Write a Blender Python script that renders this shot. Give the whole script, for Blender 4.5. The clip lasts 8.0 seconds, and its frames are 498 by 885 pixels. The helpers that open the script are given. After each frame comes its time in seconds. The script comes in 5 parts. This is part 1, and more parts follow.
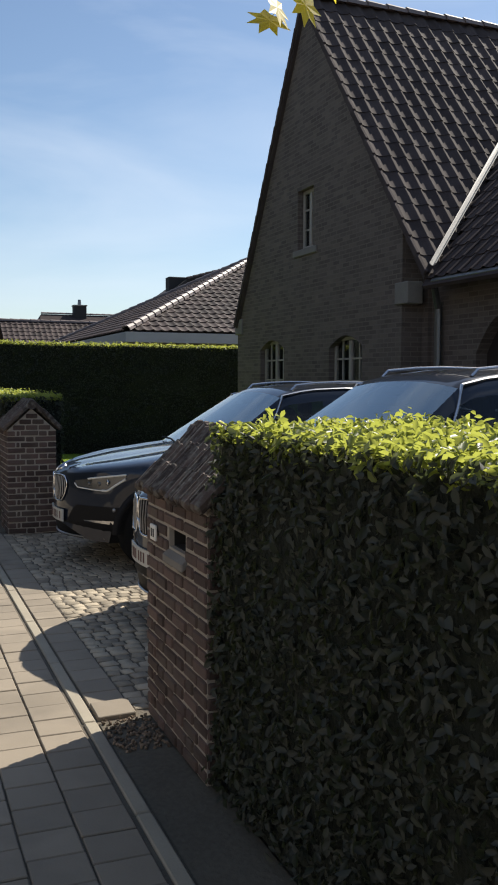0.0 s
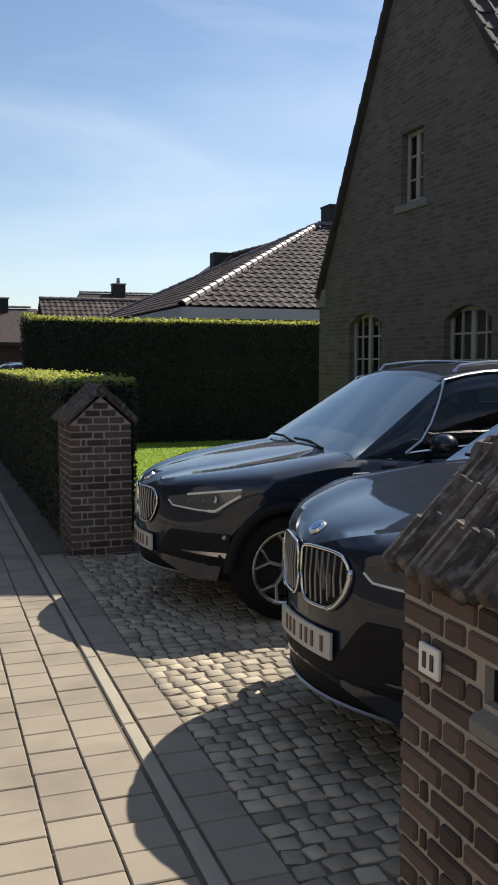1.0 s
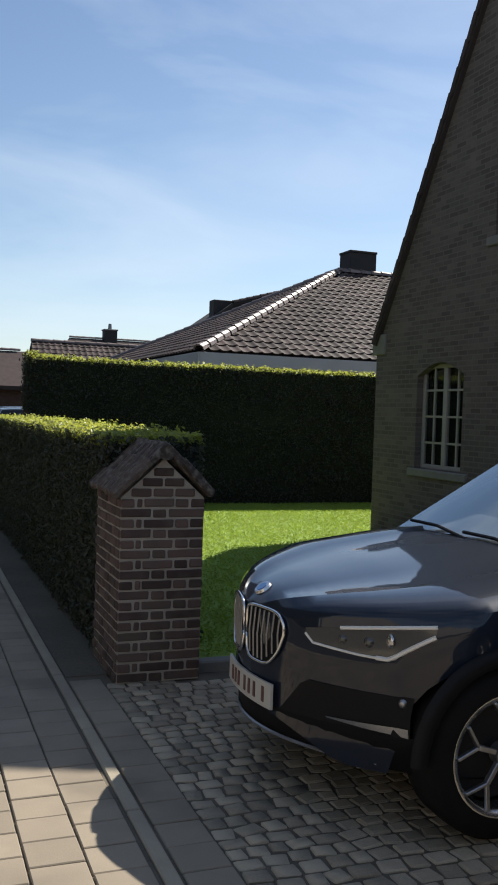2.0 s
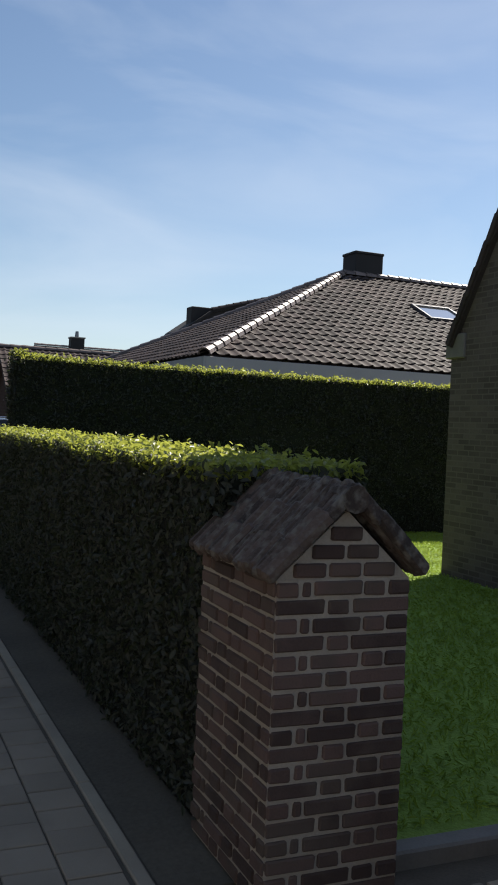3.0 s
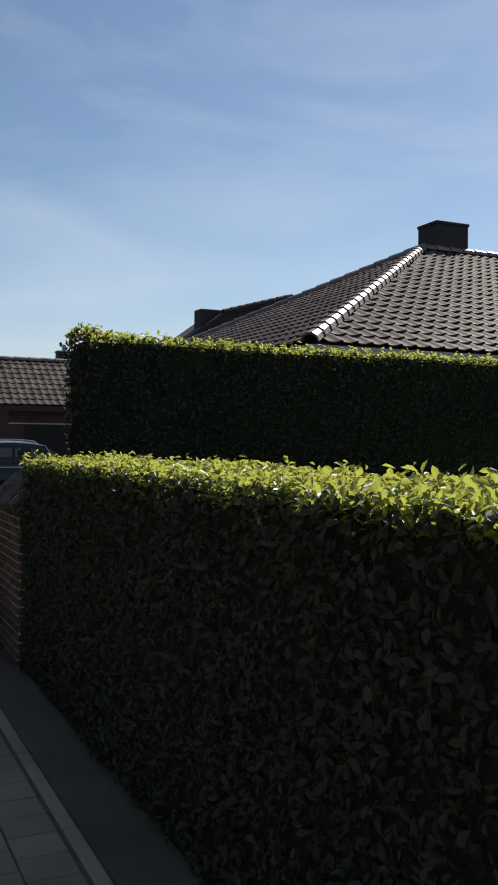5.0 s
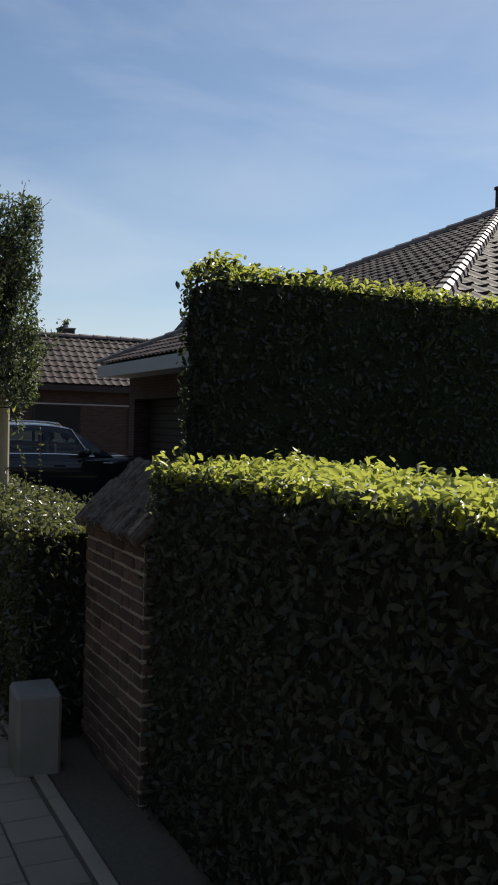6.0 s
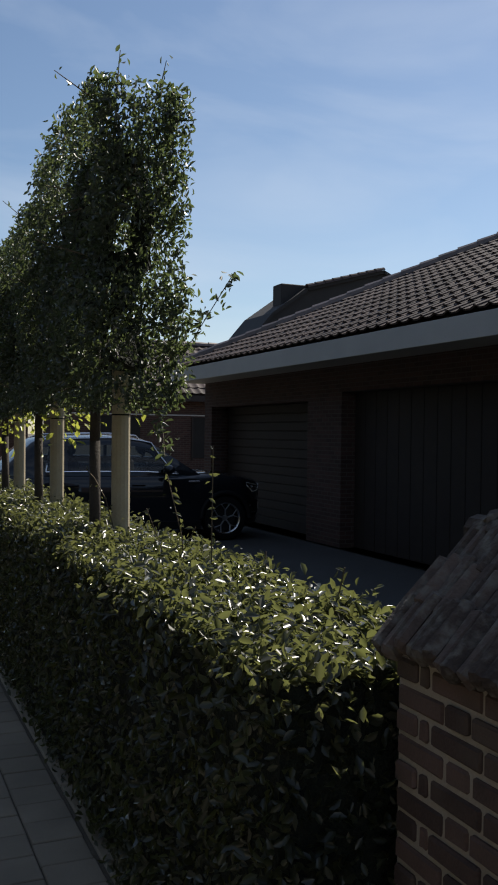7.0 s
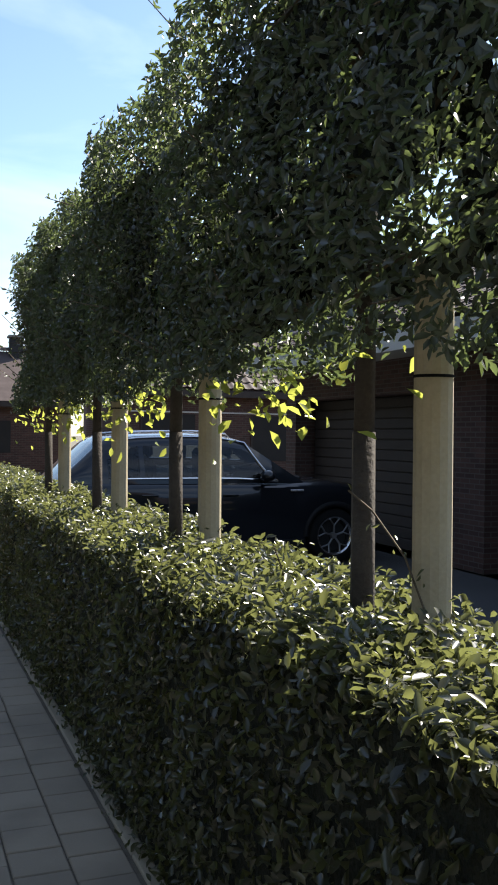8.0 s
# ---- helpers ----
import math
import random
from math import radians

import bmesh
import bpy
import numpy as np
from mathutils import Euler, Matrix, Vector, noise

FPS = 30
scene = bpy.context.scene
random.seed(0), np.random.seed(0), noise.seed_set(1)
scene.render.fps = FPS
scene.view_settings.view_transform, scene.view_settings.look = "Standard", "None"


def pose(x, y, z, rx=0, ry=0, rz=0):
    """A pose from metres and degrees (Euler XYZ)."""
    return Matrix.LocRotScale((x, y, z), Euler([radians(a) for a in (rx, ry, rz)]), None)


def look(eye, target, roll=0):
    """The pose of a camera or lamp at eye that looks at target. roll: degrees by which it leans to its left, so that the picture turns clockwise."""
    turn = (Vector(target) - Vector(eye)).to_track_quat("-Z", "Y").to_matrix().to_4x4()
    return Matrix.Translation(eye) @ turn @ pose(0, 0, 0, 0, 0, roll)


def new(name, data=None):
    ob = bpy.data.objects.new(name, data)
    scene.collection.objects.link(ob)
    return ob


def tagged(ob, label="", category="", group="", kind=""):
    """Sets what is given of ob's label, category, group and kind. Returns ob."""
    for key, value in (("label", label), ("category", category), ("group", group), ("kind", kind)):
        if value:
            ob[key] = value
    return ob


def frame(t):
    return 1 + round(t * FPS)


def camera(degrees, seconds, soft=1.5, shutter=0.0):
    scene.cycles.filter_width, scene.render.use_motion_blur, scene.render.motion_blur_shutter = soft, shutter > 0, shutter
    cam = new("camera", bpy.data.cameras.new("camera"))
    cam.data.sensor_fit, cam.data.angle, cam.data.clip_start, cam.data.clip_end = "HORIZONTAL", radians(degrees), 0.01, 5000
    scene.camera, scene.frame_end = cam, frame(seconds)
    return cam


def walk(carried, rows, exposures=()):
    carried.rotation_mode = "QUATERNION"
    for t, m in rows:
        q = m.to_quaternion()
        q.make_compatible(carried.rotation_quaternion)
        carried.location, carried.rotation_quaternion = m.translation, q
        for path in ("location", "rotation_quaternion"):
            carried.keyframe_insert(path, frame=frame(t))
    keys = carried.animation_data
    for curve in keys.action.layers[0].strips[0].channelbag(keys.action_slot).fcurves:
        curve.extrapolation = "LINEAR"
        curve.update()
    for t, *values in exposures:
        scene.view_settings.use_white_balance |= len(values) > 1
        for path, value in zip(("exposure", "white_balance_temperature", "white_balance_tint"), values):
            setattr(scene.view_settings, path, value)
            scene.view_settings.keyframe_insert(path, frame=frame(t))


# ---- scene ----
cam = camera(30.5, 8.0, soft=1.9)

PATH = [
    (0, (-1.177, -4.318, 1.655), (-0.443, -2.462, 1.522), 0.2),
    (0.5, (-1.053, -3.159, 1.631), (-0.295, -1.321, 1.415), 0.9),
    (1, (-1.128, -2.001, 1.649), (-0.464, -0.123, 1.473), -0.0),
    (1.2, (-1.152, -1.537, 1.651), (-0.511, 0.352, 1.508), 0.3),
    (1.5, (-1.191, -0.81, 1.65), (-0.541, 1.079, 1.553), 1.3),
    (2, (-1.212, 0.375, 1.644), (-0.505, 2.245, 1.582), 1.9),
    (2.2, (-1.205, 0.848, 1.644), (-0.48, 2.712, 1.588), 1.9),
    (3.3, (-1.316, 3.756, 1.604), (-0.486, 5.576, 1.583), 2.6),
    (3.5, (-1.317, 4.238, 1.59), (-0.456, 6.043, 1.569), 2.4),
    (4, (-1.317, 5.545, 1.564), (-0.421, 7.333, 1.531), 1.8),
    (4.5, (-1.218, 6.896, 1.585), (-0.37, 8.708, 1.562), 0.5),
    (4.7, (-1.209, 7.433, 1.594), (-0.372, 9.25, 1.596), 0.2),
    (5.8, (-1.306, 10.486, 1.633), (-0.445, 12.291, 1.61), 1.6),
    (6, (-1.269, 11.067, 1.638), (-0.41, 12.873, 1.604), 1.5),
    (6.5, (-1.165, 12.426, 1.647), (-0.322, 14.239, 1.599), 0.1),
    (7, (-1.198, 13.762, 1.643), (-0.416, 15.603, 1.627), 0.8),
    (7.5, (-1.135, 15.326, 1.627), (-0.4, 17.186, 1.617), 0.7),
    (8, (-1.19, 16.638, 1.583), (-0.46, 18.5, 1.57), 0.8),
]
walk(cam, [(t, look(eye, target, roll)) for t, eye, target, roll in PATH], [(0, 0.58), (0.5, 0.92), (1, 0.65), (1.5, 0.42), (2, 0.62), (3.3, 0.38), (4, 0.3), (6.5, 0.25), (7.5, 0.75), (8, 1.55)])

# ---- light ----
SUN = Vector((0.925, 0.495, 1.0)).normalized()
world = bpy.data.worlds.new("sky")
scene.world = world
world.use_nodes = True
wn = world.node_tree.nodes
wl = world.node_tree.links
sky = wn.new("ShaderNodeTexSky")
sky.sky_type, sky.sun_disc = "NISHITA", False
sky.sun_elevation = math.asin(SUN.z)
sky.sun_rotation = math.atan2(SUN.x, SUN.y)
sky.air_density, sky.dust_density, sky.ozone_density = 1.0, 0.35, 2.0
# thin high cirrus
where, stretch, wisps, veil, thin = (wn.new(k) for k in ("ShaderNodeTexCoord", "ShaderNodeMapping", "ShaderNodeTexNoise", "ShaderNodeValToRGB", "ShaderNodeMixRGB"))
stretch.inputs["Scale"].default_value = (1.2, 2.6, 6.0)
stretch.inputs["Rotation"].default_value = (0.35, 0.2, 0.5)
wisps.inputs["Scale"].default_value, wisps.inputs["Detail"].default_value, wisps.inputs["Distortion"].default_value = 1.6, 7, 0.5
veil.color_ramp.elements[0].position, veil.color_ramp.elements[1].position = 0.42, 0.80
veil.color_ramp.elements[1].color = (0.45, 0.45, 0.45, 1)
thin.inputs["Color2"].default_value = (7.5, 8.2, 9.2, 1)
wl.new(where.outputs["Generated"], stretch.inputs["Vector"])
wl.new(stretch.outputs[0], wisps.inputs["Vector"])
wl.new(wisps.outputs["Fac"], veil.inputs["Fac"])
wl.new(veil.outputs["Color"], thin.inputs["Fac"])
wl.new(sky.outputs["Color"], thin.inputs["Color1"])
wl.new(thin.outputs["Color"], wn["Background"].inputs["Color"])
wn["Background"].inputs["Strength"].default_value = 0.080
sun = new("sun", bpy.data.lights.new("sun", "SUN"))
sun.data.energy, sun.data.angle, sun.data.color = 5.0, radians(0.53), (1.0, 0.93, 0.82)
sun.matrix_world = look(SUN * 60, (0, 0, 0))


# ---- materials ----
def material(name, colour, rough=0.8, spread=0.25, scale=6.0, fine=60.0, bump=0.25, metal=0.0, coat=0.0, island=0.0, each=0.0, spec=0.5, stain=None, stain_scale=1.2, bump_size=0.01):
    m = bpy.data.materials.new(name)
    m.use_nodes = True
    n, l = m.node_tree.nodes, m.node_tree.links
    p = n["Principled BSDF"]
    p.inputs["Roughness"].default_value, p.inputs["Metallic"].default_value = rough, metal
    p.inputs["Coat Weight"].default_value = coat
    p.inputs["Coat Roughness"].default_value = 0.04
    p.inputs["Specular IOR Level"].default_value = spec
    co = n.new("ShaderNodeTexCoord")
    big, small = n.new("ShaderNodeTexNoise"), n.new("ShaderNodeTexNoise")
    geo = n.new("ShaderNodeNewGeometry")
    big.inputs["Scale"].default_value, small.inputs["Scale"].default_value = scale, fine
    big.inputs["Detail"].default_value = 5
    small.inputs["Detail"].default_value = 4
    for q in (big, small):
        l.new(geo.outputs["Position"], q.inputs["Vector"])
    add = n.new("ShaderNodeMath")
    add.operation = "MULTIPLY_ADD"
    l.new(big.outputs["Fac"], add.inputs[0])
    add.inputs[1].default_value = 0.6
    half = n.new("ShaderNodeMath")
    half.operation = "MULTIPLY"
    half.inputs[1].default_value = 0.4
    l.new(small.outputs["Fac"], half.inputs[0])
    l.new(half.outputs[0], add.inputs[2])
    value = add.outputs[0]
    for amount, socket in ((island, geo.outputs["Random Per Island"]), (each, n.new("ShaderNodeObjectInfo").outputs["Random"])):
        if amount:
            q = n.new("ShaderNodeMath")
            q.operation = "MULTIPLY_ADD"
            l.new(socket, q.inputs[0])
            q.inputs[1].default_value = amount
            r = n.new("ShaderNodeMath")
            r.operation = "SUBTRACT"
            l.new(value, r.inputs[0])
            r.inputs[1].default_value = amount / 2
            l.new(r.outputs[0], q.inputs[2])
            value = q.outputs[0]
    ramp = n.new("ShaderNodeValToRGB")
    c = Vector(colour)
    ramp.color_ramp.elements[0].position, ramp.color_ramp.elements[1].position = 0.25, 0.78
    ramp.color_ramp.elements[0].color = (*(c * (1 - spread)), 1)
    ramp.color_ramp.elements[1].color = (*(c * (1 + spread)), 1)
    l.new(value, ramp.inputs["Fac"])
    out = ramp.outputs["Color"]
    if stain:
        st, cr, mix = n.new("ShaderNodeTexNoise"), n.new("ShaderNodeValToRGB"), n.new("ShaderNodeMixRGB")
        st.inputs["Scale"].default_value, st.inputs["Detail"].default_value = stain_scale, 6
        l.new(geo.outputs["Position"], st.inputs["Vector"])
        cr.color_ramp.elements[0].position, cr.color_ramp.elements[1].position = 0.48, 0.68
        l.new(st.outputs["Fac"], cr.inputs["Fac"])
        l.new(cr.outputs["Color"], mix.inputs["Fac"])
        l.new(out, mix.inputs["Color1"])
        mix.inputs["Color2"].default_value = (*stain, 1)
        out = mix.outputs["Color"]
    l.new(out, p.inputs["Base Color"])
    if bump:
        b = n.new("ShaderNodeBump")
        b.inputs["Strength"].default_value, b.inputs["Distance"].default_value = bump, bump_size
        l.new(small.outputs["Fac"], b.inputs["Height"])
        l.new(b.outputs["Normal"], p.inputs["Normal"])
    return m


def leaf_material(name, dark, light, through_colour, share=0.45, rough=0.4):
    m = bpy.data.materials.new(name)
    m.use_nodes = True
    n, l = m.node_tree.nodes, m.node_tree.links
    p = n["Principled BSDF"]
    p.inputs["Roughness"].default_value = rough
    geo, ramp = n.new("ShaderNodeNewGeometry"), n.new("ShaderNodeValToRGB")
    ramp.color_ramp.elements[0].color, ramp.color_ramp.elements[1].color = (*dark, 1), (*light, 1)
    l.new(geo.outputs["Random Per Island"], ramp.inputs["Fac"])
    l.new(ramp.outputs["Color"], p.inputs["Base Color"])
    t, mix = n.new("ShaderNodeBsdfTranslucent"), n.new("ShaderNodeMixShader")
    t.inputs["Color"].default_value = (*through_colour, 1)
    mix.inputs["Fac"].default_value = share
    l.new(p.outputs[0], mix.inputs[1])
    l.new(t.outputs[0], mix.inputs[2])
    l.new(mix.outputs[0], n["Material Output"].inputs["Surface"])
    return m


def brick_wall_material(name, brick, mortar, width=0.2, course=0.062):
    m = material(name, brick, 0.9, 0.3, 3.0, 70.0, 0.3)
    n, l = m.node_tree.nodes, m.node_tree.links
    p = n["Principled BSDF"]
    geo = n.new("ShaderNodeNewGeometry")
    sep, add, com = n.new("ShaderNodeSeparateXYZ"), n.new("ShaderNodeMath"), n.new("ShaderNodeCombineXYZ")
    l.new(geo.outputs["Position"], sep.inputs[0])
    l.new(sep.outputs["X"], add.inputs[0])
    l.new(sep.outputs["Y"], add.inputs[1])
    l.new(add.outputs[0], com.inputs["X"])
    l.new(sep.outputs["Z"], com.inputs["Y"])
    tex = n.new("ShaderNodeTexBrick")
    tex.inputs["Scale"].default_value = 1.0
    tex.inputs["Brick Width"].default_value, tex.inputs["Row Height"].default_value = width, course
    tex.inputs["Mortar Size"].default_value = 0.007
    tex.inputs["Color2"].default_value = (0.5, 0.5, 0.5, 1)
    tex.inputs["Color1"].default_value = (1.3, 1.3, 1.3, 1)
    l.new(com.outputs[0], tex.inputs["Vector"])
    old = p.inputs["Base Color"].links[0].from_socket
    mul, mix = n.new("ShaderNodeMixRGB"), n.new("ShaderNodeMixRGB")
    mul.blend_type = "MULTIPLY"
    mul.inputs["Fac"].default_value = 0.6
    l.new(old, mul.inputs["Color1"])
    l.new(tex.outputs["Color"], mul.inputs["Color2"])
    l.new(tex.outputs["Fac"], mix.inputs["Fac"])
    l.new(mul.outputs[0], mix.inputs["Color1"])
    mix.inputs["Color2"].default_value = (*mortar, 1)
    l.new(mix.outputs[0], p.inputs["Base Color"])
    b = n.new("ShaderNodeBump")
    b.invert = True
    b.inputs["Strength"].default_value, b.inputs["Distance"].default_value = 0.8, 0.012
    l.new(tex.outputs["Fac"], b.inputs["Height"])
    l.new(b.outputs["Normal"], p.inputs["Normal"])
    return m


def glass_material(name, tint, rough=0.02, mirror=0.0):
    m = bpy.data.materials.new(name)
    m.use_nodes = True
    p = m.node_tree.nodes["Principled BSDF"]
    p.inputs["Base Color"].default_value = (*tint, 1)
    p.inputs["Roughness"].default_value = rough
    p.inputs["Transmission Weight"].default_value = 1.0
    p.inputs["IOR"].default_value = 1.45
    if mirror:
        # heat-reflecting coat
        n, l = m.node_tree.nodes, m.node_tree.links
        g, mix = n.new("ShaderNodeBsdfAnisotropic"), n.new("ShaderNodeMixShader")
        g.inputs["Color"].default_value, g.inputs["Roughness"].default_value = (0.86, 0.96, 0.93, 1), 0.0
        mix.inputs["Fac"].default_value = mirror
        l.new(p.outputs[0], mix.inputs[1])
        l.new(g.outputs[0], mix.inputs[2])
        l.new(mix.outputs[0], n["Material Output"].inputs["Surface"])
    return m


M_GROUND = material("earth", (0.11, 0.095, 0.07), 0.95, 0.4, 2.0, 40, 0.6)
M_ROAD = material("asphalt", (0.05, 0.05, 0.05), 0.9, 0.25, 1.5, 160, 0.5)
M_BED = material("joint_sand", (0.12, 0.10, 0.074), 0.95, 0.4, 5, 90, 0.5)
M_RUBBLE = material("brown_rubble", (0.20, 0.145, 0.10), 0.95, 0.5, 30, 120, 0.5, island=0.8)
M_TILE = material("concrete_tile", (0.262, 0.219, 0.164), 0.85, 0.16, 3.0, 180, 0.25, each=0.35, island=0.35, stain=(0.19, 0.16, 0.12), stain_scale=1.6, bump_size=0.003)
M_COBBLE = material("granite_sett", (0.335, 0.283, 0.208), 0.85, 0.3, 12, 120, 0.5, each=0.6, island=0.6, bump_size=0.006)
M_KERB = material("kerb_concrete", (0.33, 0.29, 0.22), 0.85, 0.18, 4, 150, 0.3, stain=(0.26, 0.22, 0.17), bump_size=0.003)
M_BRICK = material("old_brick", (0.094, 0.061, 0.051), 0.92, 0.4, 9, 130, 0.6, each=0.7, stain=(0.10, 0.075, 0.06), stain_scale=5, bump_size=0.004)
M_MORTAR = material("mortar", (0.36, 0.315, 0.26), 0.95, 0.25, 8, 120, 0.5, bump_size=0.004)
M_COPING = material("weathered_coping_tile", (0.078, 0.057, 0.047), 0.9, 0.5, 14, 90, 0.7, each=0.5, stain=(0.15, 0.138, 0.118), stain_scale=26, bump_size=0.006)
M_BOUNCE = material("pale_bounce_wall", (0.38, 0.34, 0.29), 0.9, 0.2, 0.6, 30, 0.3)
M_STONE = material("sill_stone", (0.20, 0.185, 0.165), 0.8, 0.2, 6, 90, 0.3, bump_size=0.004)
M_HOUSEBRICK = brick_wall_material("house_brick", (0.132, 0.104, 0.088), (0.158, 0.134, 0.114))
M_BUNGALOW = brick_wall_material("bungalow_brick", (0.075, 0.038, 0.031), (0.095, 0.078, 0.066))
M_ROOF = material("clay_roof_tile", (0.075, 0.06, 0.058), 0.8, 0.3, 4, 60, 0.2, each=0.3, island=0.3, bump_size=0.004, spec=0.06)
M_SLATE = material("dark_slate", (0.022, 0.020, 0.020), 0.8, 0.3, 3, 40, 0.2)
M_ROOF_RED = material("brown_roof_tile", (0.066, 0.049, 0.045), 0.66, 0.45, 3, 50, 0.2, each=0.6, island=0.6, bump_size=0.004, spec=0.2)
M_RIDGE = material("ridge_tile", (0.16, 0.12, 0.105), 0.45, 0.3, 6, 60, 0.2, each=0.4, bump_size=0.004)
M_LEAD = material("lead_valley", (0.36, 0.35, 0.33), 0.6, 0.25, 3, 40, 0.2, metal=0.2)
M_FASCIA = material("fascia_paint", (0.45, 0.45, 0.44), 0.6, 0.1, 2, 60, 0.05)
M_WHITE = material("window_paint", (0.34, 0.31, 0.27), 0.5, 0.08, 4, 80, 0.05)
M_DARKWOOD = material("dark_stained_wood", (0.028, 0.020, 0.017), 0.7, 0.3, 5, 80, 0.2)
M_METAL = material("zinc", (0.18, 0.18, 0.185), 0.4, 0.15, 5, 60, 0.1, metal=0.8)
M_POST = material("pale_stake_wood", (0.42, 0.36, 0.24), 0.85, 0.2, 6, 90, 0.4, bump_size=0.004)
M_BARK = material("bark", (0.055, 0.046, 0.037), 0.95, 0.4, 10, 80, 0.5)
M_TWIG = material("twig", (0.10, 0.075, 0.045), 0.9, 0.3, 20, 90, 0.4)
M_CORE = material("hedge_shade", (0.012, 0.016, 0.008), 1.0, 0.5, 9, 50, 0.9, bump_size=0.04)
# hedge leaf in two tones: sides darkened for shade, top brightened for sun
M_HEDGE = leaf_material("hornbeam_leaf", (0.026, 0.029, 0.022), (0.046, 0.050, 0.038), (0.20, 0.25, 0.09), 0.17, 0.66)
M_LEAF_SUNLIT = leaf_material("sunlit_leaf", (0.07, 0.09, 0.02), (0.15, 0.18, 0.04), (0.70, 0.75, 0.13), 0.36, 0.40)
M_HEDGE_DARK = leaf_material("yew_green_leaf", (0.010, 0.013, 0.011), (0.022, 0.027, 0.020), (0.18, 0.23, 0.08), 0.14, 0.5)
M_PRIVET = leaf_material("privet_leaf", (0.011, 0.013, 0.009), (0.040, 0.044, 0.028), (0.50, 0.54, 0.17), 0.15, 0.32)
M_OAK = leaf_material("holm_oak_leaf", (0.024, 0.028, 0.024), (0.058, 0.064, 0.050), (0.38, 0.50, 0.16), 0.14, 0.45)
M_YELLOW = leaf_material("yellow_leaf", (0.45, 0.36, 0.03), (0.60, 0.50, 0.05), (0.75, 0.62, 0.06), 0.55, 0.5)
M_LAWN = material("lawn", (0.21, 0.32, 0.045), 0.9, 0.3, 1.5, 45, 0.8, bump_size=0.03)
M_GRASS = leaf_material("grass_blade", (0.17, 0.26, 0.03), (0.28, 0.38, 0.05), (0.46, 0.60, 0.08), 0.4, 0.5)
M_PAINT = material("midnight_car_paint", (0.012, 0.017, 0.030), 0.35, 0.12, 3, 300, 0.0, metal=0.1, coat=0.9, spec=0.08)
M_PAINT_BLACK = material("black_car_paint", (0.010, 0.012, 0.016), 0.35, 0.12, 3, 300, 0.0, metal=0.1, coat=0.9, spec=0.08)
M_PLASTIC = material("black_plastic", (0.009, 0.009, 0.010), 0.6, 0.2, 8, 200, 0.1, spec=0.2)
M_RUBBER = material("tyre_rubber", (0.011, 0.011, 0.011), 0.9, 0.25, 8, 120, 0.2, spec=0.15)
M_CHROME = material("chrome", (0.75, 0.75, 0.76), 0.10, 0.04, 8, 100, 0.0, metal=1.0)
M_SATIN = material("satin_aluminium", (0.62, 0.62, 0.63), 0.25, 0.06, 8, 100, 0.0, metal=1.0)
M_ALLOY = material("alloy_grey", (0.38, 0.38, 0.39), 0.35, 0.1, 8, 100, 0.0, metal=0.9)
M_LAMP = material("lamp_plastic", (0.055, 0.053, 0.05), 0.15, 0.2, 8, 60, 0.0, coat=1.0)
M_CARGLASS = glass_material("tinted_car_glass", (0.12, 0.145, 0.15), 0.0)
M_SCREEN = glass_material("heat_reflecting_windscreen", (0.45, 0.54, 0.54), 0.02, 0.30)
M_PANE = glass_material("window_glass", (0.8, 0.85, 0.85), 0.02)
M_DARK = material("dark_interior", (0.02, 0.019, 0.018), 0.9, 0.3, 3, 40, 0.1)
M_PLATE = material("plate_white", (0.50, 0.49, 0.45), 0.4, 0.05, 8, 100, 0.0)
M_PLATEINK = material("plate_red", (0.12, 0.055, 0.05), 0.5, 0.1, 8, 100, 0.0)
M_BADGE = material("enamel_blue", (0.03, 0.09, 0.25), 0.2, 0.1, 8, 100, 0.0, coat=0.6)
M_ENAMEL = material("enamel_white", (0.78, 0.76, 0.70), 0.35, 0.06, 12, 90, 0.0)
M_INK = material("dark_ink", (0.03, 0.03, 0.035), 0.5, 0.2, 8, 90, 0.0)
M_CONCRETE = material("grey_concrete", (0.22, 0.215, 0.20), 0.9, 0.2, 6, 110, 0.35, stain=(0.18, 0.18, 0.15), stain_scale=4, bump_size=0.004)


# ---- building helpers ----
def mesh_from(verts, faces, name="mesh", smooth=False):
    me = bpy.data.meshes.new(name)
    me.from_pydata([tuple(v) for v in verts], [], [tuple(f) for f in faces])
    if smooth:
        me.shade_smooth()
    me.update()
    return me


def finish(bm, name, smooth=False):
    bmesh.ops.recalc_face_normals(bm, faces=bm.faces)
    me = bpy.data.meshes.new(name)
    bm.to_mesh(me)
    bm.free()
    if smooth:
        me.shade_smooth()
    return me


def part(name, bm, mat, parent, label="", smooth=False):
    """One mesh object under a thing; bm is a bmesh or a ready mesh."""
    me = bm if isinstance(bm, bpy.types.Mesh) else finish(bm, name, smooth)
    if not me.materials:
        me.materials.append(mat)
    ob = new(name, me)
    if parent:
        ob.parent = parent
    return tagged(ob, label)


def thing(name, label, category, group="", kind="", at=(0, 0, 0)):
    ob = new(name)
    ob.location = at
    ob.empty_display_size = 0.1
    return tagged(ob, label, category, group, kind)


def solid(name, bm, mat, label, category, kind="", group="", smooth=False):
    return tagged(part(name, bm, mat, None, "", smooth), label, category, group, kind)


